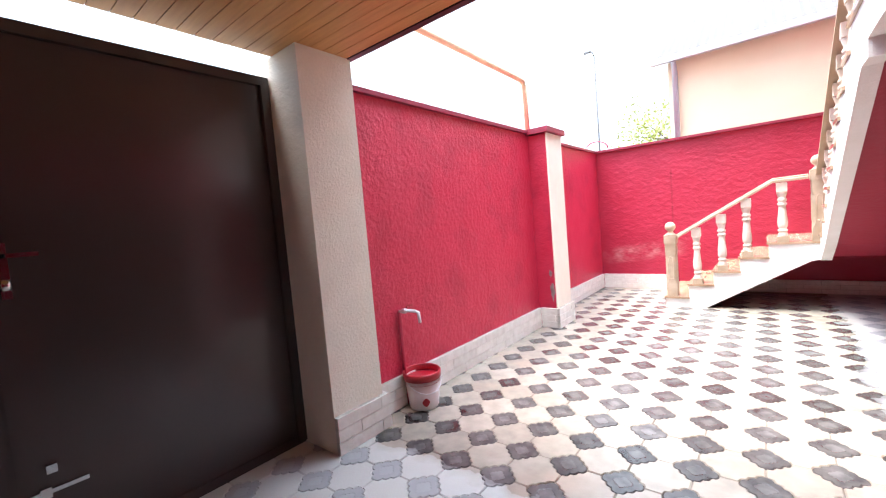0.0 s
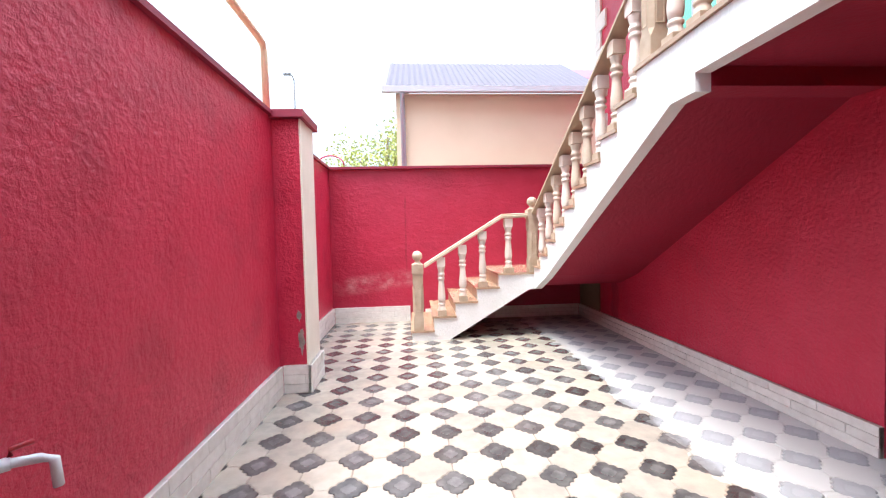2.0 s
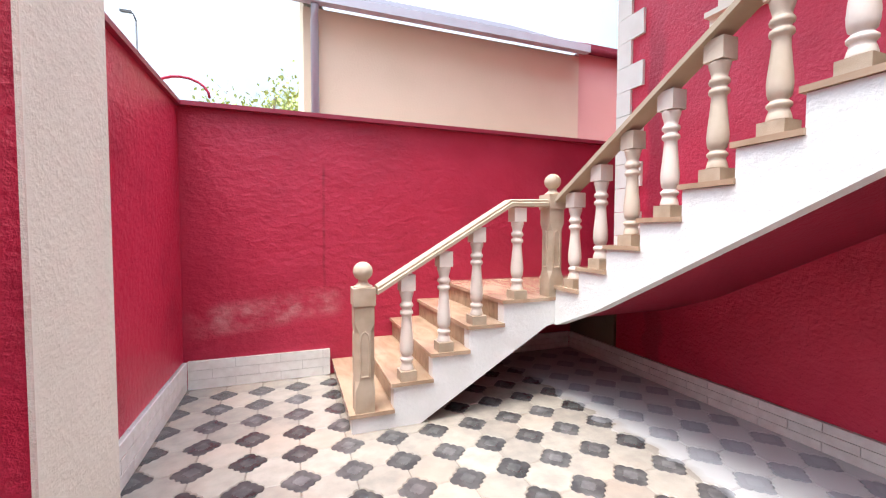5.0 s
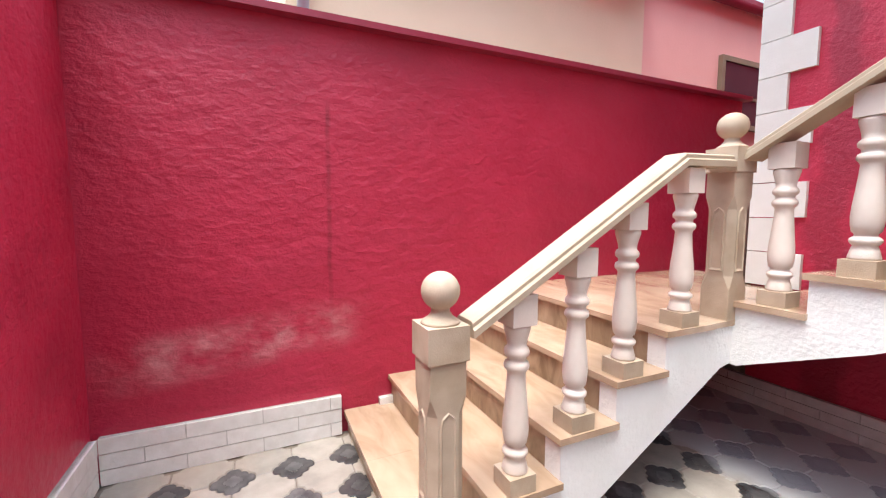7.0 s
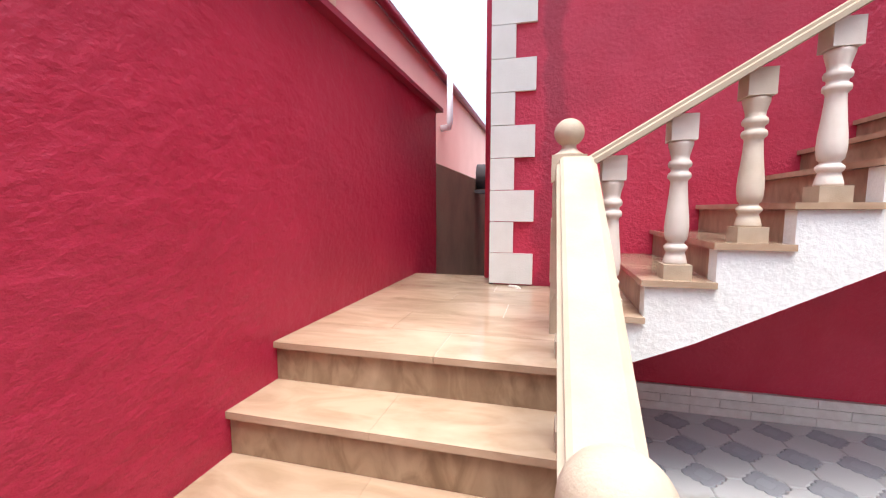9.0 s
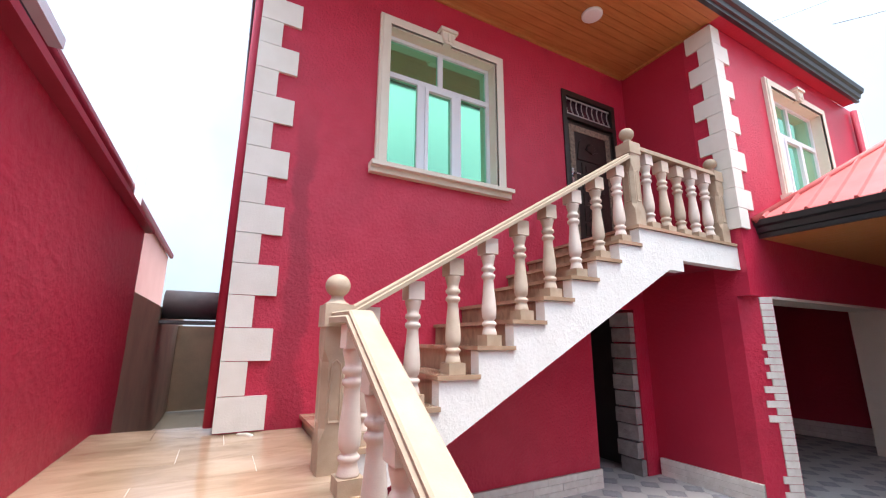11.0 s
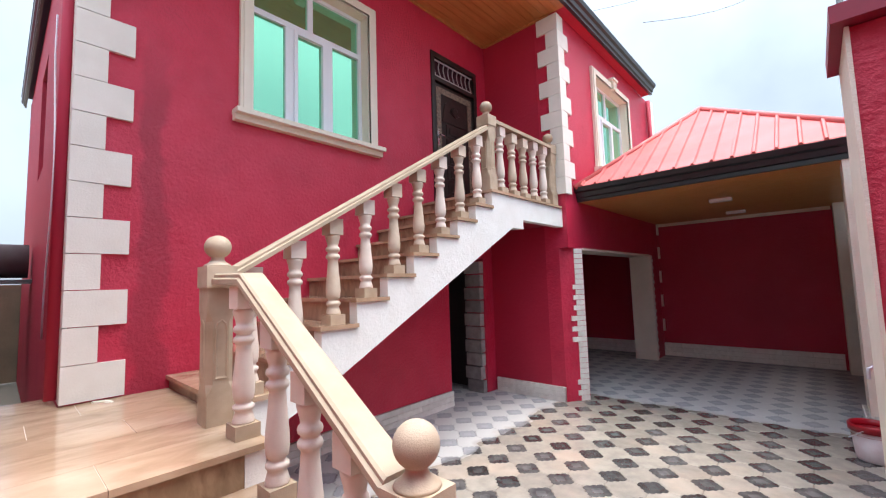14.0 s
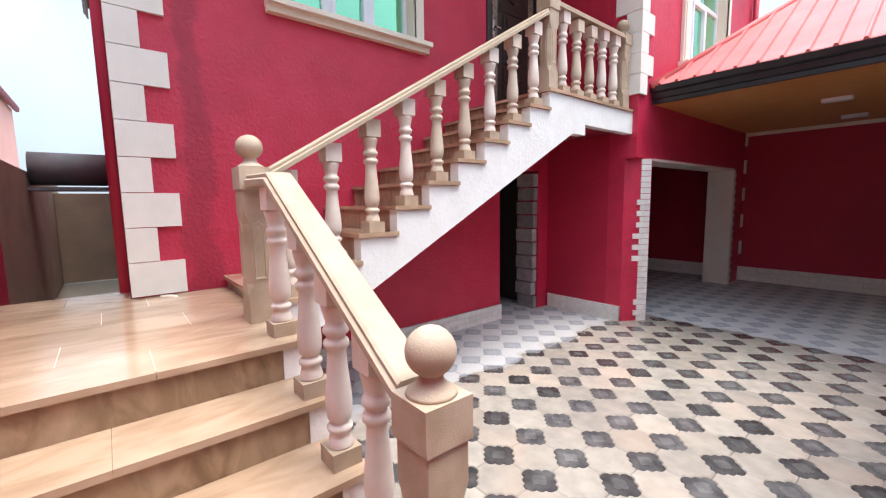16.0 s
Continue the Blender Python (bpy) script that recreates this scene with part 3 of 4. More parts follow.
# carport roof: ribbed sheets on a hip
def hip_roof():
    root = tagged(empty("carport_roof", -1.3, 0.3, 3.0), "coral red ribbed metal hip roof of the carport", "roof", kind="structure")
    apex = Vector((-0.95, 0.30, 4.36))
    corners = [Vector(p) for p in ((WX - 0.02, 2.34, 2.985), (-2.82, 2.34, 2.985), (-2.82, -2.1, 2.985), (WX - 0.02, -2.1, 2.985))]
    inv = Matrix.Translation((1.3, -0.3, -3.0))
    for i in range(4):
        a, b = corners[i], corners[(i + 1) % 4]
        n = (b - a).cross(apex - a).normalized()
        if n.z < 0:
            n = -n
        bm = bmesh.new()
        along = (b - a).normalized()
        length = (b - a).length
        foot = (apex - a).dot(along)
        up = (apex - a - along * foot)
        bm.faces.new([bm.verts.new(p) for p in (a, b, apex)])
        count = int(length / 0.19)
        for k in range(count):
            s = (k + 0.5) * length / count
            h = s / foot if s < foot else (length - s) / (length - foot)
            base, tip = a + along * s, a + along * s + up * h * 0.99
            w = along * 0.022
            lo = [base - w, base - w * 0.5 + n * 0.028, base + w * 0.5 + n * 0.028, base + w]
            hi = [tip - w, tip - w * 0.5 + n * 0.028, tip + w * 0.5 + n * 0.028, tip + w]
            vl, vh = [bm.verts.new(p) for p in lo], [bm.verts.new(p) for p in hi]
            for q in range(3):
                bm.faces.new([vl[q], vl[q + 1], vh[q + 1], vh[q]])
            bm.faces.new(vl)
        o = finish("roof_sheet", bm, pink_roof, root)
        o.matrix_parent_inverse = inv
        o = tube("hip_cap", [a, apex + Vector((0, 0, 0.01))], 0.04, pink_roof, root, sides=8)
        o.matrix_parent_inverse = inv


hip_roof()

# ---- windows and doors ----
def window(x, y0, y1, z0, z1, transom, mulls, top_mull, name):
    """A framed window in a wall facing -x: moulded surround, keystone, sill, white frame and green film panes."""
    root = tagged(empty(name, x, (y0 + y1) / 2, z0), "white framed window with green film panes and cream moulded surround", "window", kind="structure")
    inv = Matrix.Translation((-x, -(y0 + y1) / 2, -z0))

    def add(o):
        o.parent, o.matrix_parent_inverse = root, inv
        return o
    M = 0.11
    bm = bmesh.new()
    for d, px in ((M, 0.045), (M - 0.025, 0.06), (0.03, 0.05)):
        add_box(bm, x - px, x - 0.001, y0 - d, y0 - 0.0, z0, z1 + d)
        add_box(bm, x - px, x - 0.001, y1 + 0.0, y1 + d, z0, z1 + d)
        add_box(bm, x - px, x - 0.001, y0, y1, z1, z1 + d)
    add(finish("surround", bm, trim_cream, bevel=0.004))
    bm = bmesh.new()
    add_box(bm, x - 0.07, x - 0.001, y0 - M - 0.05, y1 + M + 0.05, z0 - 0.10, z0 - 0.045)
    add_box(bm, x - 0.13, x + 0.02, y0 - M - 0.055, y1 + M + 0.055, z0 - 0.045, z0)
    add(finish("sill", bm, trim_cream, bevel=0.008, segments=2))
    c = (y0 + y1) / 2
    bm = bmesh.new()
    add_prism(bm, [(c - 0.05, z1 - 0.02), (c + 0.05, z1 - 0.02), (c + 0.085, z1 + 0.13), (c - 0.085, z1 + 0.13)], "x", x - 0.095, x - 0.001)
    add_box(bm, x - 0.12, x - 0.001, c - 0.11, c + 0.11, z1 + 0.13, z1 + 0.17)
    for q in (-0.045, 0, 0.045):
        add_box(bm, x - 0.107, x - 0.09, c + q - 0.013, c + q + 0.013, z1 + 0.01, z1 + 0.11)
    add(finish("keystone", bm, trim_cream, bevel=0.004))
    bm = bmesh.new()
    for q in ((y0, y0 + 0.014, z0, z1), (y1 - 0.014, y1, z0, z1), (y0 + 0.014, y1 - 0.014, z1 - 0.014, z1), (y0 + 0.014, y1 - 0.014, z0, z0 + 0.014)):
        add_box(bm, x - 0.03, x + 0.10, *q)
    add(finish("reveal", bm, trim_cream))
    # frame
    fx0, fx1, w = x + 0.101, x + 0.16, 0.055
    bm = bmesh.new()
    add_box(bm, fx0, fx1, y0, y0 + w, z0, z1)
    add_box(bm, fx0, fx1, y1 - w, y1, z0, z1)
    add_box(bm, fx0, fx1, y0 + w, y1 - w, z0, z0 + w)
    add_box(bm, fx0, fx1, y0 + w, y1 - w, z1 - w, z1)
    add_box(bm, fx0, fx1, y0 + w, y1 - w, transom - 0.03, transom + 0.03)
    for m_ in mulls:
        add_box(bm, fx0 + 0.002, fx1 - 0.002, m_ - 0.045, m_ + 0.045, z0 + w, transom - 0.03)
    add_box(bm, fx0 + 0.002, fx1 - 0.002, top_mull - 0.03, top_mull + 0.03, transom + 0.03, z1 - w)
    if len(mulls) > 1:   # opening sash between the mullions
        a, b = sorted(mulls)[:2]
        for q in ((a + 0.045, a + 0.085, z0 + w, transom - 0.03), (b - 0.085, b - 0.045, z0 + w, transom - 0.03), (a + 0.085, b - 0.085, z0 + w, z0 + w + 0.04), (a + 0.085, b - 0.085, transom - 0.07, transom - 0.03)):
            add_box(bm, fx0 - 0.015, fx1 - 0.01, *q)
    add(finish("frame", bm, pvc, bevel=0.004))
    cols = sorted([y0 + w, *mulls, y1 - w])
    for a, b in zip(cols, cols[1:]):
        add(box("pane", fx0 + 0.03, fx0 + 0.04, a + 0.002, b - 0.002, z0 + w, transom - 0.03, green_glass, bevel=0))
    for a, b in ((y0 + w, top_mull), (top_mull, y1 - w)):
        add(box("pane", fx0 + 0.03, fx0 + 0.04, a, b, transom + 0.03, z1 - w, green_glass, bevel=0))


window(HX, 5.02, 6.39, 3.30, 4.93, 4.44, (5.95, 5.48), 5.71, "window_1")
window(WX, -0.20, 1.36, 3.45, 5.05, 4.5, (0.88, 0.32), 0.58, "window_2")


def iron_door():
    """The dark ornamented entrance door on the balcony."""
    y0, y1, z0, z1 = 2.88, 3.91, 2.70, 4.98
    root = tagged(empty("door_1", HX, 3.395, z0), "dark brown ornamented metal entrance door, closed, with grilled fanlight", "door", kind="structure")
    inv = Matrix.Translation((-HX, -3.395, -z0))

    def add(o):
        o.parent, o.matrix_parent_inverse = root, inv
        return o
    x = HX
    bm = bmesh.new()
    add_box(bm, x - 0.02, x + 0.12, y0, y0 + 0.07, z0, z1)
    add_box(bm, x - 0.02, x + 0.12, y1 - 0.07, y1, z0, z1)
    add_box(bm, x - 0.02, x + 0.12, y0 + 0.07, y1 - 0.07, z1 - 0.08, z1)
    add_box(bm, x - 0.02, x + 0.12, y0 + 0.07, y1 - 0.07, z1 - 0.42, z1 - 0.36)
    add(finish("frame", bm, door_metal, bevel=0.006))
    add(box("fanlight", x + 0.06, x + 0.07, y0 + 0.07, y1 - 0.07, z1 - 0.36, z1 - 0.08, dark_glass, bevel=0))
    bm = bmesh.new()
    lo, hi = z1 - 0.345, z1 - 0.095
    add_box(bm, x + 0.0, x + 0.012, y0 + 0.09, y1 - 0.09, lo, lo + 0.02)
    add_box(bm, x + 0.0, x + 0.012, y0 + 0.09, y1 - 0.09, hi - 0.02, hi)
    for i in range(9):
        yy = y0 + 0.11 + i * (y1 - y0 - 0.22) / 8
        for k in range(6):   # curved bars with a foot scroll
            a = k / 6
            add_box(bm, x + 0.002, x + 0.012, yy - 0.006 + 0.035 * math.sin(a * 3.0), yy + 0.006 + 0.035 * math.sin(a * 3.0), lo + 0.02 + a * 0.21, lo + 0.02 + (a + 1 / 6) * 0.21)
    add(finish("grille", bm, iron))
    add(box("leaf", x + 0.02, x + 0.08, y0 + 0.075, y1 - 0.075, z0 + 0.01, z1 - 0.43, door_metal, bevel=0.006))
    bm = bmesh.new()
    a0, a1, b0, b1 = y0 + 0.12, y1 - 0.12, z0 + 0.08, z1 - 0.48
    for q in ((a0, a0 + 0.09, b0, b1), (a1 - 0.09, a1, b0, b1), (a0 + 0.09, a1 - 0.09, b1 - 0.09, b1), (a0 + 0.09, a1 - 0.09, b0, b0 + 0.09)):
        add_box(bm, x + 0.012, x + 0.022, *q)
    for q in range(44):    # basket weave ribs on the border
        zz = b0 + (q + 0.5) * (b1 - b0) / 44
        for s in (a0 + 0.045, a1 - 0.045):
            add_box(bm, x + 0.007, x + 0.013, s - 0.04, s + 0.04, zz - 0.008, zz + 0.008)
    add(finish("border", bm, door_bronze))
    bm = bmesh.new()
    arch = [(a0 + 0.12, b1 - 0.5), (a1 - 0.12, b1 - 0.5)] + [(3.395 + 0.23 * math.cos(t), b1 - 0.27 + 0.14 * math.sin(t)) for t in [math.pi * k / 10 for k in range(11)]]
    add_prism(bm, arch, "x", x + 0.008, x + 0.021)
    for k in range(9):     # a spray of leaves
        t = math.pi * (0.1 + 0.8 * k / 8)
        cy_, cz_ = 3.395 + 0.1 * math.cos(t), b1 - 0.36 + 0.1 * math.sin(t)
        add_prism(bm, [(3.395, b1 - 0.38), (cy_ - 0.018, cz_), (cy_ + 0.03 * math.cos(t), cz_ + 0.03 * math.sin(t)), (cy_ + 0.018, cz_)], "x", x - 0.006, x + 0.008)
    for i in range(5):
        zc = b1 - 0.62 - i * 0.215
        add_box(bm, x + 0.006, x + 0.021, 3.395 - 0.2, 3.395 + 0.2, zc - 0.085, zc + 0.085)
        add_box(bm, x - 0.006, x + 0.006, 3.395 - 0.14, 3.395 + 0.14, zc - 0.045, zc + 0.045)
    add(finish("panel", bm, door_metal, bevel=0.004))
    bm = bmesh.new()
    add_box(bm, x + 0.004, x + 0.012, y1 - 0.155, y1 - 0.115, z0 + 0.92, z0 + 1.15)
    add_box(bm, x - 0.045, x - 0.03, y1 - 0.22, y1 - 0.12, z0 + 1.05, z0 + 1.07)
    add_box(bm, x - 0.045, x + 0.008, y1 - 0.145, y1 - 0.125, z0 + 1.05, z0 + 1.07)
    add(finish("handle", bm, chrome, bevel=0.003))


iron_door()

# low doorway: rough stones up one jamb
stone_jamb = tagged(empty("stone_jamb", HX, 2.85, 0), "unplastered grey stone jamb of the store doorway", "jamb", kind="structure")
stone_me = [brick_mesh("stone", 0.30, 0.085 + 0.02 * i, 0.18, rough_stone, 0.02) for i in range(2)]
for k in range(10):
    piece("stone", stone_me[k % 2], stone_jamb, pose(0.02 + random.uniform(-0.02, 0.02), 0.002, k * 0.2, 0, 0, random.uniform(-2, 2)))

# round ceiling lamps on the balcony, long ones in the carport
def disc_lamp():
    bm = bmesh.new()
    add_lathe(bm, [(0.125, 0), (0.125, -0.022), (0.118, -0.03), (0.0995, -0.034), (0.01, -0.036)], 32)
    return tagged(finish("ceiling_lamp", bm, lamp_white), "round white flush ceiling lamp, unlit", "lamp", group="balcony ceiling lamps")


l0 = disc_lamp()
l0.matrix_basis = pose(0.94, 6.43, TOP)
copy_thing(l0, pose(0.95, 4.03, TOP))
bm = bmesh.new()
add_box(bm, -0.14, 0.14, -0.06, 0.06, -0.045, 0)
l1 = tagged(finish("carport_lamp", bm, lamp_white, bevel=0.015, segments=2), "long white surface lamp, unlit, on the carport ceiling", "lamp", group="carport lamps")
l1.matrix_basis = pose(-1.17, 0.70, 2.79)
copy_thing(l1, pose(-1.16, -0.93, 2.79))

# ---- gate ----
def gate():
    root = tagged(empty("gate", -2.81, 0.2, 0), "dark brown glossy sheet metal yard gate, closed", "gate")
    inv = Matrix.Translation((2.93, -0.2, 0))

    def add(o):
        o.parent, o.matrix_parent_inverse = root, inv
    add(box("sheet", -2.95, -2.935, -1.33, 1.75, 0.03, 2.61, gate_metal, bevel=0))
    bm = bmesh.new()
    add_box(bm, -2.96, -2.90, -1.34, 1.765, 2.60, 2.66)
    add_box(bm, -2.96, -2.90, 1.705, 1.765, 0.02, 2.60)
    add_box(bm, -2.96, -2.90, -1.34, -1.28, 0.02, 2.60)
    add_box(bm, -2.96, -2.92, -1.34, 1.765, -0.008, 0.06)
    add(finish("frame", bm, gate_metal, bevel=0.004))
    bm = bmesh.new()
    add_box(bm, -2.945, -2.925, 0.30, 1.20, 0.12, 2.12)
    add(finish("leaf", bm, gate_metal, bevel=0.006))
    bm = bmesh.new()
    add_box(bm, -2.925, -2.915, 0.345, 0.38, 1.36, 1.62)
    add_box(bm, -2.88, -2.865, 0.355, 0.48, 1.55, 1.57)
    add_box(bm, -2.916, -2.865, 0.355, 0.372, 1.55, 1.57)
    add_lathe(bm, [(0.022, 1.40), (0.022, 1.45)], 12, cx=-2.905, cy=0.362)
    add(finish("handle", bm, chrome, bevel=0.002))
    bm = bmesh.new()
    add_box(bm, -2.925, -2.905, 0.33, 0.55, 0.40, 0.42)
    add_box(bm, -2.925, -2.895, 0.37, 0.41, 0.385, 0.435)
    add_box(bm, -2.925, -2.895, 0.40, 0.44, 0.50, 0.54)
    add(finish("bolt", bm, chrome, bevel=0.003))


gate()

# ---- stairs ----
SY = 7.01                     # open side of the lower flight
LX = 0.42                     # open side of the upper flight
LOW = [(-1.34, 0.15), (-1.03, 0.345), (-0.72, 0.54), (-0.41, 0.73), (-0.10, 0.92)]
UP = [(7.02 - 0.3 * k, 1.02 + 0.1845 * k) for k in range(10)]
LAND, BAL = 0.92, UP[9][1]
stairs = tagged(empty("staircase", 0, 7.1, 0), "two-flight staircase with sandstone treads and white stringer", "staircase", kind="structure")
SINV = Matrix.Translation((0, -7.1, 0))


def stair_part(o):
    o.parent, o.matrix_parent_inverse = stairs, SINV
    return o


def slab(name, x0, x1, y0, y1, z, t, material=sandstone):
    bm = bmesh.new()
    add_box(bm, x0, x1, y0, y1, z - t, z)
    return stair_part(finish(name, bm, material, bevel=0.005, segments=2))


T = 0.03
for i, (x, z) in enumerate(LOW):
    below = LOW[i - 1][1] if i else 0.0
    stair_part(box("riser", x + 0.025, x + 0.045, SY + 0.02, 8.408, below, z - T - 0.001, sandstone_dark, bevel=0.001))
    if i < 4:
        nx = LOW[i + 1][0]
        for a, b in ((SY - 0.02, 7.78), (7.781, 8.408)):
            slab("tread", x, nx + 0.024, a, b, z, T)
# landing slabs
for a, b, m_ in ((-0.10, 0.247, 7.62), (0.250, 0.597, 7.95), (0.600, 0.947, 7.40), (0.950, 1.297, 7.80), (1.300, HX - 0.003, 7.55)):
    for c, d in ((SY - 0.02 if a < 0.2 else 6.998, m_), (m_ + 0.003, 8.408)):
        slab("paving_slab", a, b, c, d, LAND, T)
stair_part(box("grout", -0.07, HX - 0.02, 7.02, 8.40, LAND - 0.02, LAND - 0.0025, beige_stone, bevel=0))
for c, d in ((HY + 0.035, 8.0), (8.003, 8.408)):
    slab("paving_slab", HX + 0.001, 2.05, c, d, LAND, T)
for i, (y, z) in enumerate(UP):
    below = UP[i - 1][1] if i else LAND
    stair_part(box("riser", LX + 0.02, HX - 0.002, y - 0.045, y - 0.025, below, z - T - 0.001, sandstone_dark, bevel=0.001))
    if i < 9:
        slab("tread", LX - 0.02, HX - 0.002, UP[i + 1][0] - 0.024, y, z, T)
for c, d in ((WY + 0.032, 3.2), (3.203, 3.76), (3.763, UP[9][0])):
    slab("paving_slab", LX - 0.02, HX - 0.002, c, d, BAL, T)

# white stringers: stepped above, sloped below
bm = bmesh.new()
top = [(LOW[0][0] + 0.02, 0.0)]
for i, (x, z) in enumerate(LOW):
    top += [(x + 0.02, z - T - 0.002)] + ([(LOW[i + 1][0] + 0.02, z - T - 0.002)] if i < 4 else [])
top += [(LX + 0.02, LAND - T - 0.002), (LX + 0.02, 0.69), (0.34, 0.67), (-0.80, 0.0)]
add_prism(bm, top, "y", SY, SY + 0.10)
stair_part(finish("stringer", bm, stringer_plaster))
bm = bmesh.new()
top = [(SY + 0.1, 0.68), (SY + 0.1, LAND - T - 0.002), (UP[0][0] - 0.02, LAND - T - 0.002)]
for i, (y, z) in enumerate(UP):
    top += [(y - 0.02, z - T - 0.002)] + ([(UP[i + 1][0] - 0.02, z - T - 0.002)] if i < 9 else [])
top += [(WY + 0.002, BAL - T - 0.002), (WY + 0.002, 2.395), (3.67, 2.395), (3.67, 2.285), (3.90, 2.285), (6.48, 0.90), (6.98, 0.68)]
add_prism(bm, top, "x", LX, LX + 0.10)
stair_part(finish("stringer", bm, stringer_plaster))
# crimson underside, with the shade beneath the stairs painted into its darker red
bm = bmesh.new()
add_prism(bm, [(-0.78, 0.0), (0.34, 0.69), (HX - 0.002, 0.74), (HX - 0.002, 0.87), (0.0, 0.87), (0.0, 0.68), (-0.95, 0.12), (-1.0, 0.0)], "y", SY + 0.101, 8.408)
stair_part(finish("soffit", bm, red_soffit_shade))
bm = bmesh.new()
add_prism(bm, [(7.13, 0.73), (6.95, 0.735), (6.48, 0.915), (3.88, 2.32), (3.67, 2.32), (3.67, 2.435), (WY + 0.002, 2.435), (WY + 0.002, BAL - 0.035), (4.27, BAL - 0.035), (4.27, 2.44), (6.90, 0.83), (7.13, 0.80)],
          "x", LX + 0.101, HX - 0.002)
stair_part(finish("soffit", bm, red_soffit_shade))
# white plastered block under the first treads
stair_part(box("step_core", -1.30, -0.8, SY + 0.101, 8.407, 0.0, 0.108, white_plaster, bevel=0))
stair_part(box("landing_core", HX + 0.002, 2.04, HY + 0.036, 8.407, 0.0, LAND - T - 0.002, brown_wall, bevel=0))

# ---- balustrade ----
def newel_post():
    root = tagged(empty("newel_post"), "carved sandstone newel post with a ball finial", "newel post", group="newel posts")
    bm = bmesh.new()
    w = 0.073
    # chamfered waist between square foot and head
    secs = [(0.0, w, 0.0), (0.17, w, 0.0), (0.24, w * 0.98, 0.030), (0.60, w * 0.98, 0.030), (0.67, w, 0.0), (0.80, w, 0.0)]
    rings = []
    for z, h, c in secs:
        c = max(c, 0.004)
        rings.append([bm.verts.new((x, y, z)) for x, y in ((h, h - c), (h - c, h), (-h + c, h), (-h, h - c), (-h, -h + c), (-h + c, -h), (h - c, -h), (h, -h + c))])
    for a, b in zip(rings, rings[1:]):
        for k in range(8):
            bm.faces.new([a[k], a[(k + 1) % 8], b[(k + 1) % 8], b[k]])
    bm.faces.new(rings[0])
    bm.faces.new(rings[-1])
    finish("shaft", bm, carved_stone, root)
    bm = bmesh.new()       # carved pointed flutes on the four sides
    for k in range(4):
        m = Matrix.Rotation(k * math.pi / 2, 4, "Z")
        pts = [(-0.029, 0.27), (0.029, 0.27), (0.029, 0.56)] + [(0.029 * math.cos(t), 0.56 + 0.05 * math.sin(t)) for t in (0.6, 1.57, 2.5)] + [(-0.029, 0.56)]
        vo = [bm.verts.new(m @ Vector((u, -w - 0.004, v))) for u, v in pts]
        vi = [bm.verts.new(m @ Vector((u * 0.62, -w + 0.006, 0.42 + (v - 0.42) * 0.86))) for u, v in pts]
        vb = [bm.verts.new(m @ Vector((u * 1.15, -w + 0.004, 0.42 + (v - 0.42) * 1.04))) for u, v in pts]
        for i in range(len(pts)):
            j = (i + 1) % len(pts)
            bm.faces.new([vo[i], vo[j], vi[j], vi[i]])
            bm.faces.new([vo[i], vo[j], vb[j], vb[i]])
    finish("flute", bm, carved_stone, root)
    bm = bmesh.new()
    add_box(bm, -0.081, 0.081, -0.081, 0.081, 0.80, 0.93)
    finish("head", bm, carved_stone, root, bevel=0.006, segments=2)
    bm = bmesh.new()
    add_lathe(bm, [(0.074, 0.929), (0.069, 0.94), (0.047, 0.955), (0.036, 0.97), (0.034, 0.985)] +
              [(0.072 * math.sin(t), 1.05 - 0.072 * math.cos(t)) for t in [0.5 + (math.pi - 0.52) * k / 14 for k in range(15)]], 28)
    finish("finial", bm, carved_stone, root)
    return root


def baluster(stone, tone):
    root = tagged(empty("baluster"), f"turned {tone} stone baluster on a square plinth", "baluster", group="stair balusters")
    bm = bmesh.new()
    add_box(bm, -0.062, 0.062, -0.062, 0.062, 0, 0.075)
    finish("plinth", bm, carved_stone, root, bevel=0.004)
    bm = bmesh.new()
    prof = [(0.052, 0.075), (0.053, 0.085), (0.046, 0.115), (0.040, 0.135), (0.046, 0.142), (0.052, 0.152), (0.052, 0.163), (0.044, 0.172),
            (0.037, 0.178), (0.037, 0.186), (0.047, 0.196), (0.052, 0.225), (0.054, 0.26), (0.051, 0.31), (0.045, 0.37), (0.040, 0.43), (0.037, 0.48),
            (0.040, 0.490), (0.050, 0.500), (0.052, 0.512), (0.048, 0.525), (0.038, 0.532), (0.038, 0.545), (0.050, 0.556), (0.052, 0.57), (0.047, 0.582),
            (0.039, 0.590), (0.041, 0.61), (0.050, 0.645), (0.054, 0.66), (0.054, 0.672), (0.045, 0.68)]
    add_lathe(bm, prof, 20)
    finish("turning", bm, stone, root)
    bm = bmesh.new()
    add_box(bm, -0.056, 0.056, -0.056, 0.056, 0.678, 0.80)
    finish("capital", bm, stone, root, bevel=0.004)
    return root


NEWELS = [(-1.225, SY + 0.062, 0.15), (0.425, SY + 0.062, LAND), (0.51, 4.22, BAL), (0.52, 2.74, BAL)]
nw = newel_post()
nw.matrix_basis = pose(*NEWELS[1])
for p in (NEWELS[0], *NEWELS[2:]):
    copy_thing(nw, pose(*p)).scale.z = 0.99 if p[2] < 0.5 else 0.935
nw.scale.z = 0.95
b0 = baluster(pale_stone, "pale")
b0.matrix_basis = pose(-0.895, SY + 0.05, LOW[1][1]) @ Matrix.Diagonal((1, 1, 1.015, 1))
for x, z in ((-0.59, LOW[2][1]), (-0.305, LOW[3][1]), (0.07, LAND)):
    copy_thing(b0, pose(x, SY + 0.05, z)).scale.z = 0.955 if x > 0 else 0.985
b1 = baluster(beige_stone, "beige")
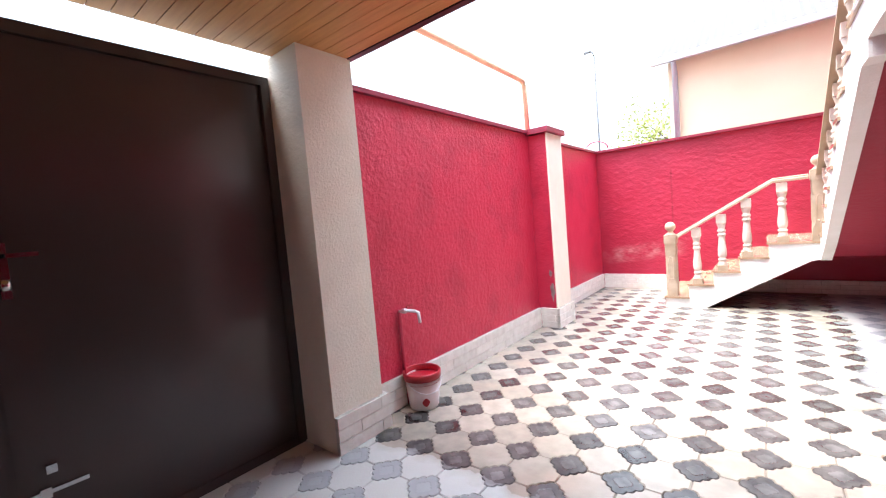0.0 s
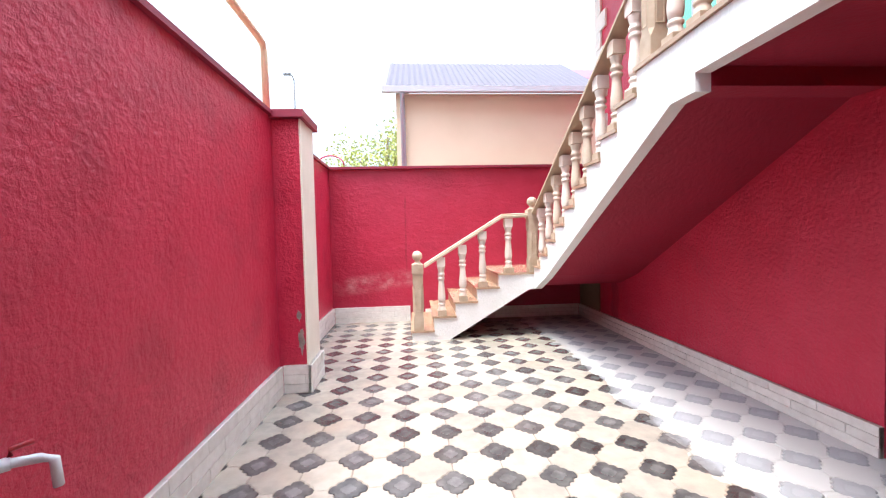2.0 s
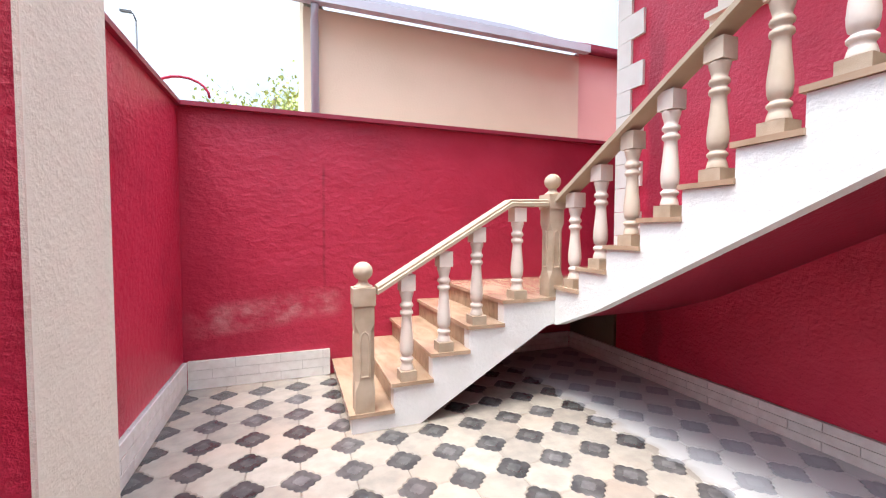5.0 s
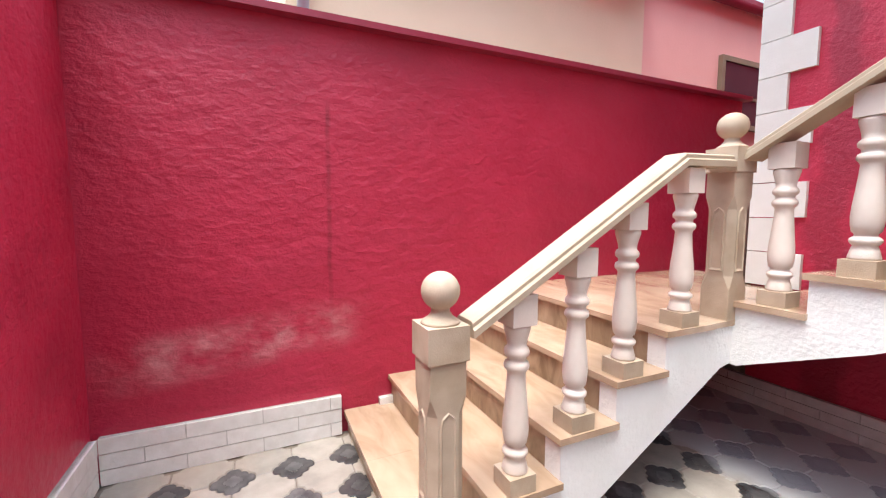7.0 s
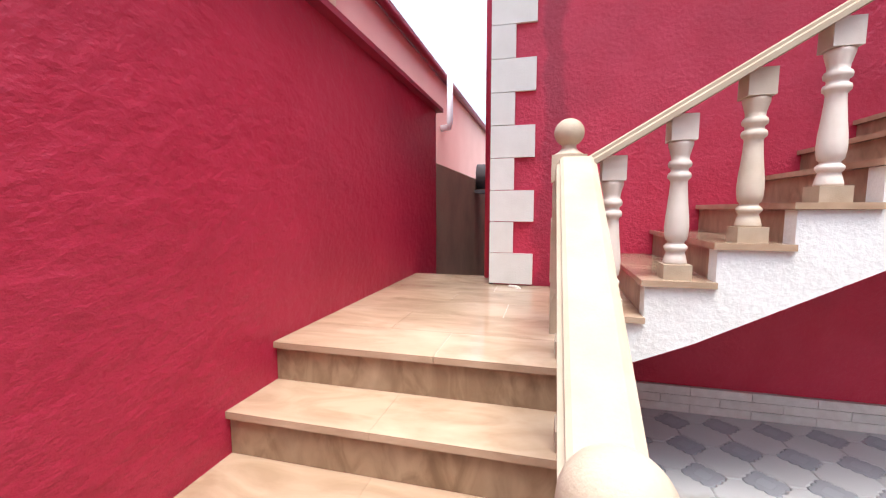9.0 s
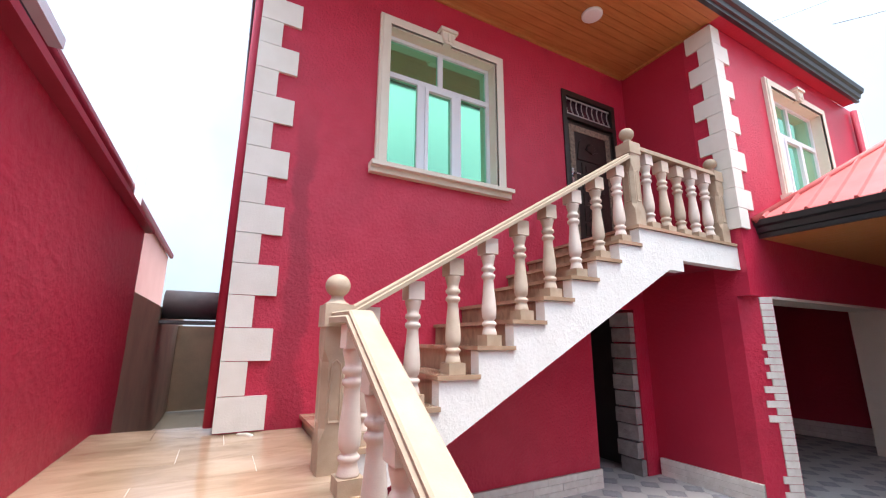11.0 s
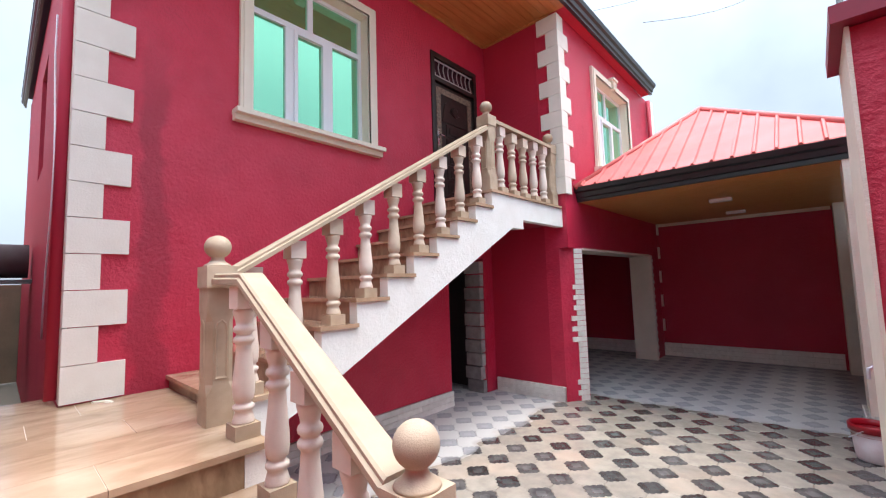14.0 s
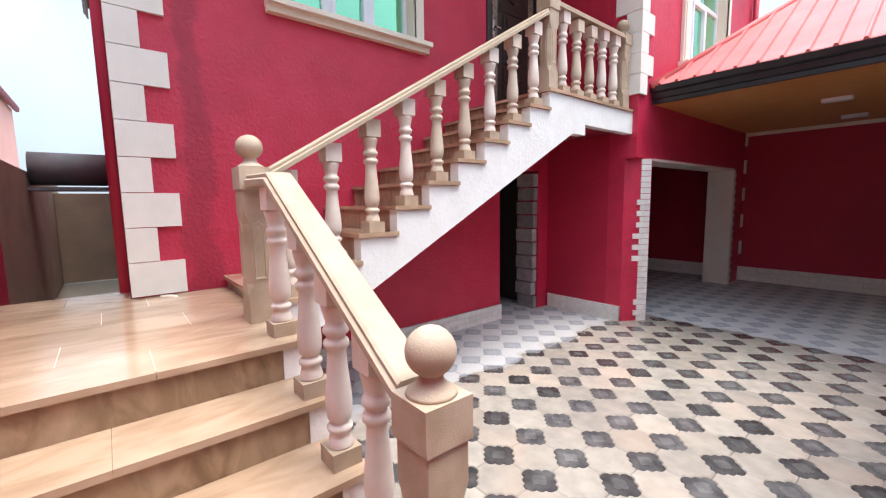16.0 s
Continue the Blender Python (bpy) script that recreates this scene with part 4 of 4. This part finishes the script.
b1.matrix_basis = pose(0.50, UP[2][0] - 0.165, UP[2][1]) @ Matrix.Diagonal((1, 1, 0.975, 1))
for k in (0, 1, 3, 4, 5, 6, 7, 8):
    copy_thing(b1 if k in (4, 5, 7) else b0, pose(0.50, UP[k][0] - 0.165, UP[k][1])).scale.z = 0.98 - 0.003 * k
for k in range(5):
    copy_thing(b1 if k in (1, 2) else b0, pose(0.51, 3.98 - 0.255 * k, BAL))


def handrail(path, across, label):
    """A moulded stone rail swept along a chain of points; across is its sideways direction."""
    prof = [(-0.075, 0.0), (0.075, 0.0), (0.075, 0.028), (0.062, 0.036), (0.062, 0.052), (0.05, 0.06), (-0.05, 0.06), (-0.062, 0.052), (-0.062, 0.036), (-0.075, 0.028)]
    bm = bmesh.new()
    pts = [Vector(p) for p in path]
    a = Vector(across)
    rings = [[bm.verts.new(p + a * u + Vector((0, 0, v))) for u, v in prof] for p in pts]
    for r, s in zip(rings, rings[1:]):
        for k in range(len(prof)):
            bm.faces.new([r[k], r[(k + 1) % len(prof)], s[(k + 1) % len(prof)], s[k]])
    bm.faces.new(rings[0])
    bm.faces.new(rings[-1])
    return tagged(finish("handrail", bm, rail_stone), label, "handrail")


ry = SY + 0.05
handrail([(-1.13, ry, 1.02), (-0.02, ry, 1.69), (0.33, ry, 1.70)], (0, 1, 0), "cream moulded stone handrail on the lower flight")
handrail([(0.47, 6.99, 1.735), (0.50, 4.31, 1.735 + 2.68 * 0.605)], (1, 0, 0), "cream moulded stone handrail on the upper flight")
handrail([(0.51, 4.13, BAL + 0.80), (0.51, 2.83, BAL + 0.80)], (1, 0, 0), "cream moulded stone handrail along the balcony")

# ---- yard things ----
def water_tap():
    root = tagged(empty("water_tap", -2.57, 2.64, 0.845), "white plastic tap on a red painted standpipe", "tap")
    inv = Matrix.Translation((2.57, -2.62, -0.8))
    parts = [tube("pipe", [(-2.545, 2.58, -0.04), (-2.545, 2.580, 0.770)], 0.016, red_pipe_paint),
             tube("spout", [(-2.545, 2.580, 0.770), (-2.50, 2.610, 0.775), (-2.44, 2.660, 0.765), (-2.415, 2.680, 0.750), (-2.41, 2.685, 0.660)], 0.015, pvc),
             tube("nut", [(-2.52, 2.595, 0.773), (-2.49, 2.620, 0.773)], 0.022, pvc, sides=8),
             tube("lever", [(-2.49, 2.620, 0.795), (-2.49, 2.620, 0.815), (-2.455, 2.660, 0.820)], 0.008, bucket_red)]
    for o in parts:
        o.parent, o.matrix_parent_inverse = root, inv


water_tap()


def bucket():
    root = tagged(empty("bucket", -2.40, 2.66, 0), "white plastic paint bucket with a red rim under the tap", "bucket")
    root.scale = (1.14, 1.14, 1.08)
    bm = bmesh.new()
    add_lathe(bm, [(0.02, 0.0), (0.105, 0.0), (0.11, 0.01), (0.130, 0.235), (0.124, 0.235), (0.106, 0.02), (0.02, 0.018)], 32)
    finish("body", bm, bucket_white, root)
    bm = bmesh.new()
    add_lathe(bm, [(0.131, 0.235), (0.142, 0.232), (0.144, 0.28), (0.138, 0.288), (0.130, 0.285), (0.127, 0.20), (0.129, 0.20)], 32)
    finish("rim", bm, bucket_red, root)
    bm = bmesh.new()
    n = 7
    for k in range(n):   # printed splash on the side
        t0, t1 = -0.95 + 0.5 * k / n, -0.95 + 0.5 * (k + 1) / n
        h0, h1 = 0.035 * math.sin(math.pi * k / n), 0.035 * math.sin(math.pi * (k + 1) / n)
        q = [(t0, 0.07 - h0), (t1, 0.07 - h1), (t1, 0.07 + h1), (t0, 0.07 + h0)]
        vs = [bm.verts.new(((0.1135 + 0.088 * z) * math.cos(t), (0.1135 + 0.088 * z) * math.sin(t), z)) for t, z in q]
        bm.faces.new(vs)
    bmesh.ops.remove_doubles(bm, verts=bm.verts, dist=1e-5)
    finish("print", bm, bucket_red, root)
    o = tube("bail", [(0.14 * math.cos(t), 0.14 * math.sin(t), 0.25 - 0.11 * math.sin((t + 2.0) / 3.14 * math.pi)) for t in [-2.0 + 3.14 * k / 12 for k in range(13)]], 0.004, pvc, root, sides=6)


bucket()

tagged(tube("gas_pipe", [(-2.70, 5.59, 2.67), (-2.70, 5.58, 3.34), (-2.70, 5.54, 3.40), (-2.70, 5.46, 3.42), (-2.70, 2.9, 3.47), (-2.75, -4, 3.5)], 0.035, gas_yellow, sides=12),
       "cream painted gas pipe over the yard wall", "pipe")
tagged(tube("drain_pipe", [(1.80, HY + 0.06, 5.5), (1.80, HY + 0.06, 0.95)], 0.036, red_pipe_paint, sides=12), "crimson painted rainwater pipe on the house side", "pipe")
tagged(tube("drain_pipe", [(WX - 0.06, -1.55, 5.5), (WX - 0.06, -1.55, 2.95)], 0.045, red_pipe_paint, sides=12), "crimson painted rainwater pipe on the wing", "pipe")
for k, (x, sag) in enumerate(((2.6, 0.15), (3.3, 0.3))):
    tagged(tube("loose_cable", [(x + 0.25 * math.sin(q * 0.9 + k), HY + 0.02, 4.6 - q * 0.42) for q in range(9)], 0.008, pvc, sides=6), "thin white cable down the house side", "cable", group="loose cables")
tagged(tube("stone_chip", [(1.60, 7.46, 0.917), (1.55, 7.40, 0.922), (1.50, 7.37, 0.917)], 0.015, white_plaster, sides=6), "small broken plaster chip on the landing", "chip")

def chip(pts, y, label):
    """A ragged patch where the paint has come off, a few millimetres proud."""
    bm = bmesh.new()
    add_prism(bm, pts, "y", y - 0.004, y - 0.001)
    return tagged(finish("bare_plaster", bm, bare_grey), label, "plaster patch", kind="structure")


rr = random.Random(9)
chip([(-2.36 + (0.018 + 0.026 * rr.random()) * math.cos(t), 0.50 + (0.07 + 0.09 * rr.random()) * math.sin(t)) for t in [6.283 * q / 22 for q in range(22)]], 5.31, "bare grey plaster where paint flaked off the pilaster")
chip([(-2.375 + (0.018 + 0.01 * rr.random()) * math.cos(t), 0.74 + (0.03 + 0.03 * rr.random()) * math.sin(t)) for t in [6.283 * q / 16 for q in range(16)]], 5.31, "small bare plaster patch on the pilaster")
tagged(tube("wire_loop", [(-2.6 + 0.22 * math.cos(t), 8.2, 2.66 + 0.16 * math.sin(t)) for t in [math.pi * q / 10 for q in range(11)]], 0.012, red_pipe_paint, sides=6), "red bent wire on the wall coping", "wire")

# ---- beyond the yard ----
def neighbour():
    root = tagged(empty("neighbour_house", 0, 9.5, 0), "long cream and pink rendered neighbour house with grey sheet roof", "house", kind="structure")
    inv = Matrix.Translation((0, -9.5, 0))

    def add(o):
        o.parent, o.matrix_parent_inverse = root, inv
        return o
    add(box("wall", -1.55, 2.6, 9.5, 13.9, 0, 4.27, cream_wall, bevel=0))
    bm = bmesh.new()
    add_box(bm, 2.6, 14.5, 9.504, 13.9, 0, 4.34)
    add(finish("wall", bm, pink_wall))
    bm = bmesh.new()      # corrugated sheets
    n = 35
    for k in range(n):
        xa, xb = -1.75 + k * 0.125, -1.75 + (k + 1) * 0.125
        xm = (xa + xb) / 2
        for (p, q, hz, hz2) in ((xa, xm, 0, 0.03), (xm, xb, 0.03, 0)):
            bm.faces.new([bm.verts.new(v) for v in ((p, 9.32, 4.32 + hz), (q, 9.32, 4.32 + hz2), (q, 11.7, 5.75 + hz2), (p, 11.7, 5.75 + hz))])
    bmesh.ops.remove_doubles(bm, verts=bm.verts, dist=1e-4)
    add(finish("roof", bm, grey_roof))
    bm = bmesh.new()
    add_prism(bm, [(9.36, 4.36), (11.7, 5.56), (11.7, 5.63), (9.36, 4.42)], "x", 2.63, 14.6)
    add(finish("roof", bm, red_cap))
    bm = bmesh.new()
    add_prism(bm, [(9.5, 4.27), (11.7, 5.70), (13.9, 4.27)], "x", -1.54, -1.3)
    add(finish("gable", bm, cream_wall))
    bm = bmesh.new()
    add_box(bm, -1.8, 2.6, 9.22, 9.33, 4.22, 4.33)
    add(finish("gutter", bm, gutter_grey, bevel=0.015))
    add(tube("gutter", [(2.6, 9.42, 4.35), (14.6, 9.42, 4.35)], 0.06, red_cap))
    add(tube("downpipe", [(-1.42, 9.28, 4.22), (-1.42, 9.42, 4.06), (-1.42, 9.42, 0)], 0.05, gutter_grey))
    w = box("window", 4.15, 5.15, 9.46, 9.503, 2.75, 3.58, dark_glass, bevel=0.004)
    add(w)
    bm = bmesh.new()
    for q in ((4.08, 5.22, 3.58, 3.65), (4.08, 5.22, 2.68, 2.75), (4.08, 4.15, 2.75, 3.58), (5.15, 5.22, 2.75, 3.58), (4.15, 5.15, 3.1, 3.14)):
        add_box(bm, q[0], q[1], 9.44, 9.50, q[2], q[3])
    add(finish("window_frame", bm, brown_wall))
    add(tube("flue", [(7.15, 9.5, 3.3), (7.15, 9.32, 3.32), (7.15, 9.30, 3.4), (7.15, 9.30, 4.9)], 0.07, pvc))


neighbour()
wall("wall_alley", "x", 8.55, 8.75, 2.81, 11.0, 0, 2.12, brown_wall, label="bare brown cement wall along the alley")
tagged(tube("water_tank", [(6.3, 7.64, 2.17), (6.3, 8.53, 2.17)], 0.24, tank_metal, sides=24), "weathered dark metal tank across the alley", "tank")
tagged(box("alley_beam", 6.0, 6.6, HY + 0.002, 8.54, 1.85, 1.90, pole_grey), "pale beam across the alley", "beam", kind="structure")
tagged(box("alley_end", 9.6, 9.8, HY, 8.54, 0, 1.9, brown_wall), "brown cement wall at the alley's end", "wall", kind="structure")


def tree(x, y, height):
    root = tagged(empty("tree", x, y, 0), "young tree with pale green spring leaves behind the wall", "tree")
    rnd = random.Random(4)
    tube("trunk", [(0, 0, -0.1), (0.1, 0.05, height * 0.35), (0.05, 0.1, height * 0.6), (0.2, 0, height * 0.9)], 0.16, bark, root, taper=0.03)
    bm = bmesh.new()
    for k in range(14):
        a, z = rnd.uniform(0, 6.28), height * rnd.uniform(0.4, 0.75)
        L = rnd.uniform(0.8, 1.6)
        tip = Vector((math.cos(a) * L, math.sin(a) * L, z + rnd.uniform(0.4, 1.2)))
        o = tube("limb", [(0.08, 0.06, z), tuple(tip * 0.5 + Vector((0, 0, z * 0.5))), tuple(tip)], 0.04, bark, root, sides=6, taper=0.01)
        for q in range(330):
            c = tip + Vector((rnd.gauss(0, 0.38), rnd.gauss(0, 0.38), rnd.gauss(0, 0.36)))
            u = Vector((rnd.uniform(-1, 1), rnd.uniform(-1, 1), rnd.uniform(-1, 1))).normalized() * 0.06
            v = Vector((rnd.uniform(-1, 1), rnd.uniform(-1, 1), rnd.uniform(-1, 1))).normalized() * 0.045
            bm.faces.new([bm.verts.new(p) for p in (c - u, c + v, c + u, c - v)])
    tagged(finish("leaves", bm, leaf, root), kind="stuff")


tree(-2.3, 16.0, 5.6)


def street_lamp():
    root = tagged(empty("street_lamp", -7.75, 25, 0), "tall thin grey street lamp beyond the wall", "street lamp")
    tube("pole", [(0, 0, 0), (0, 0, 10.3)], 0.07, pole_grey, root, taper=0.035)
    tube("arm", [(0, 0, 10.3), (-0.1, 0, 10.6), (-0.3, -0.05, 10.65)], 0.035, pole_grey, root)
    bm = bmesh.new()
    add_box(bm, -0.55, -0.15, -0.10, 0.06, 10.60, 10.68)
    finish("head", bm, pole_grey, root, bevel=0.03)


street_lamp()


def utility_pole():
    root = tagged(empty("utility_pole", -3.9, -14, 0), "power line pole with two crossarms and glass insulators", "utility pole")
    tube("pole", [(0, 0, 0), (0.35, 0, 15.9)], 0.14, pole_grey, root, taper=0.09)
    for z, x0, x1 in ((15.6, -1.0, 1.6), (14.15, -1.2, 1.5)):
        tube("crossarm", [(x0, -0.05, z - 0.25), (x1, 0.05, z + 0.1)], 0.06, pole_grey, root, sides=6)
        for q in (0.08, 0.75, 0.94):
            bm = bmesh.new()
            xx, zz = x0 + (x1 - x0) * q, z - 0.25 + 0.35 * q
            add_lathe(bm, [(0.03, zz), (0.03, zz + 0.12), (0.11, zz + 0.13), (0.08, zz + 0.2), (0.1, zz + 0.24), (0.05, zz + 0.33)], 12, cx=xx)
            finish("insulator", bm, insulator, root)


utility_pole()
for k, (x, z) in enumerate(((-2.5, 15.7), (-2.5, 14.2), (-4.9, 15.3))):
    tagged(tube("power_line", [(x + (6.5 - 3 * k) * q / 8, -14 + 1.2 * q, z - 5.2 * q / 8 - 0.5 * math.sin(q / 8 * math.pi)) for q in range(9)], 0.007, pole_grey, sides=5),
           "thin overhead power line", "cable", group="power lines")

# ---- white brick plinth along the walls ----
cuts = {}


def plinth(name, axis, p, out, a0, a1, courses=3, bh=0.09, label="white painted brick plinth along the wall"):
    """Courses of thin bricks on a wall face; axis is the run, p the face, out the way it faces."""
    lo, hi = (p + out * 0.001, p + out * 0.026)
    back = box(name, *((a0, a1, min(lo, hi), max(lo, hi)) if axis == "x" else (min(lo, hi), max(lo, hi), a0, a1)), 0, courses * bh - 0.004, mortar, bevel=0)
    tagged(back, label, "plinth", kind="structure")
    off = p if out > 0 else p - 0.036
    for c in range(courses):
        a = a0 - (0.2 if c % 2 else 0.0)
        while a < a1 - 0.02:
            s, e = max(a, a0), min(a + 0.398, a1)
            if e - s > 0.03:
                key = round(e - s, 3)
                me = cuts.get((axis, key, bh))
                if me is None:
                    me = brick_mesh("brick", *((e - s, 0.035) if axis == "x" else (0.035, e - s)), bh - 0.006, white_brick)
                    cuts[axis, key, bh] = me
                j = random.uniform(0, 0.003)
                piece("brick", me, back, Matrix.Translation((s, off + j * out + (0.001 if out > 0 else 0), c * bh + 0.002) if axis == "x" else (off + j * out, s, c * bh + 0.002)))
            a += 0.404
    return back


plinth("plinth", "y", -2.57, 1, 2.26, 5.272)
plinth("plinth", "x", 5.31, -1, -2.53, -2.295)
plinth("plinth", "y", -2.30, 1, 5.272, 5.80)
plinth("plinth", "x", 5.76, 1, -2.64, -2.295)
plinth("plinth", "y", -2.68, 1, 5.80, 8.37, 3, 0.09)
plinth("plinth", "x", 8.41, -1, -2.64, -1.36, 3, 0.09)
plinth("plinth", "y", -2.42, 1, 1.77, 2.26)
plinth("plinth", "x", 2.22, 1, -2.57, -2.42)
plinth("plinth", "x", 8.41, -1, -1.1, HX - 0.04, 3, 0.068)
plinth("plinth", "y", HX, -1, 3.67, 8.37, 3, 0.068)
plinth("plinth", "x", WY, 1, 0.50, HX - 0.04, 3, 0.068)
plinth("plinth", "x", -1.75, 1, -2.38, WX + 0.35)
plinth("plinth", "y", 4.3, -1, -1.7, 2.2)
plinth("plinth", "x", -1.75, 1, 0.76, 4.26)

# jamb of the garage opening: bricks with a toothed edge, and a plain plastered far jamb
tooth_jamb = tagged(empty("toothed_jamb", 0.302, 2.313, 0), "white brick jamb with a toothed edge beside the garage opening", "jamb", kind="structure")
tooth = [brick_mesh("brick", 0.036, 0.13 + 0.045 * i, 0.066, white_brick) for i in range(3)]
far_tooth = [brick_mesh("brick", 0.036, 0.06 + 0.05 * i, 0.066, white_brick) for i in range(2)]
for k in range(0, 29):
    i = (k * 7 + k // 3) % 3 if k % 2 else 0
    piece("brick", tooth[i], tooth_jamb, pose(0, 0, k * 0.0725, 0, 0, -32.6) @ Matrix.Translation((-0.014, 0.012, 0)))
    piece("brick", far_tooth[k % 2], tooth_jamb, Matrix.Translation((WX - 0.302 - 0.037, -3.363 - (0.06 + 0.05 * (k % 2)), k * 0.0725)))
tagged(box("jamb_lining", WX - 0.03, WX + 0.38, -1.052, -1.02, 0, 2.10, white_plaster), "white plastered jamb lining", "jamb", kind="structure")
tagged(box("lintel_lining", WX - 0.03, WX + 0.38, -1.02, 2.31, 2.08, 2.112, white_plaster), "white plastered head of the opening", "jamb", kind="structure")

# ---- paving ----
PITCH, PX, PY = 0.3155, -1.05, 4.67


def wavy(corner_a, corner_b, inward):
    """One wavy side between two corners, as points."""
    a, b = Vector(corner_a), Vector(corner_b)
    d = b - a
    n = Vector((-d.y, d.x)).normalized()
    out = []
    for k in range(12):
        t = k / 12
        out.append(a + d * t - n * inward * (0.013 * abs(math.sin(t * 3 * math.pi)) + 0.003 * math.sin(t * math.pi)))
    return out


R = 0.115                      # centre to corner of a dark paver
half = PITCH / 2
dark_c = [(R, 0), (0, R), (-R, 0), (0, -R)]
dark_out = [p for i in range(4) for p in wavy(dark_c[i], dark_c[(i + 1) % 4], 1)]
# the light paver is what lies between four dark ones
light_out = []
for cx, cy, s, e in ((half, half, (half - R, half), (half, half - R)), (half, -half, (half, -half + R), (half - R, -half)),
                     (-half, -half, (-half + R, -half), (-half, -half + R)), (-half, half, (-half, half - R), (-half + R, half))):
    light_out += wavy(s, e, 1) + [Vector(e)]


def paver_mesh(name, outline, material, dome):
    bm = bmesh.new()
    g = 0.0018
    c = Vector((0, 0))

    def shrink(p, d):
        return p - p.normalized() * d
    lo = [bm.verts.new((*shrink(p, g), -0.03)) for p in outline]
    mid = [bm.verts.new((*shrink(p, g), -0.006)) for p in outline]
    hi = [bm.verts.new((*shrink(p, g + 0.006), 0.0)) for p in outline]
    n = len(outline)
    for i in range(n):
        j = (i + 1) % n
        bm.faces.new([lo[i], lo[j], mid[j], mid[i]])
        bm.faces.new([mid[i], mid[j], hi[j], hi[i]])
    if dome:
        ins = [bm.verts.new((*(p * 0.50), 0.0)) for p in outline]
        ins2 = [bm.verts.new((*(p * 0.43), -0.002)) for p in outline]
        for i in range(n):
            j = (i + 1) % n
            bm.faces.new([hi[i], hi[j], ins[j], ins[i]])
            bm.faces.new([ins[i], ins[j], ins2[j], ins2[i]])
        bm.faces.new(ins2).material_index = 1
    else:
        bm.faces.new(hi)
    o = finish(name, bm, material)
    me = o.data
    bpy.data.objects.remove(o)
    return me


dark_me = paver_mesh("dark_paver", dark_out, [paver_dark, paver_worn], True)
light_me = paver_mesh("light_paver", light_out, paver_light, False)
rest_me = {}
cells = []
for i in range(-8, 18):
    for j in range(-22, 14):
        cells.append((PX + i * PITCH, PY + j * PITCH))


def in_yard(x, y, r):
    if not (-1.75 + r * 0.2 < y < 8.40):
        return False
    if y < 2.3:
        return -2.95 < x < 4.3
    return -2.70 < x < (HX + 0.02 if not 2.85 < y < 3.67 else 2.6)


for me, name, ox, oy, kind_ in ((dark_me, "dark_paver", 0, 0, "d"), (light_me, "light_paver", half, half, "l")):
    spots = [(x + ox, y + oy) for x, y in cells if in_yard(x + ox, y + oy, 0.1)]
    near = sorted(spots, key=lambda s: (s[0] + 1.1) ** 2 + ((s[1] - 4.6) * 0.8) ** 2)[:290]
    chosen = set(near)
    for x, y in near:
        piece(name, me, floor, pose(x, y, random.uniform(-0.0015, 0.0015), random.uniform(-0.3, 0.3), random.uniform(-0.3, 0.3), random.choice((0, 90, 180, 270))))
    bm = bmesh.new()
    for x, y in spots:
        if (x, y) in chosen:
            continue
        k0 = len(bm.verts)
        bm.from_mesh(me)
        bm.verts.ensure_lookup_table()
        dz = random.uniform(-0.0015, 0.0015)
        for v in bm.verts[k0:]:
            v.co += Vector((x, y, dz))
    o = finish(name + "_field", bm, list(me.materials), floor)
    tagged(o, kind="stuff")
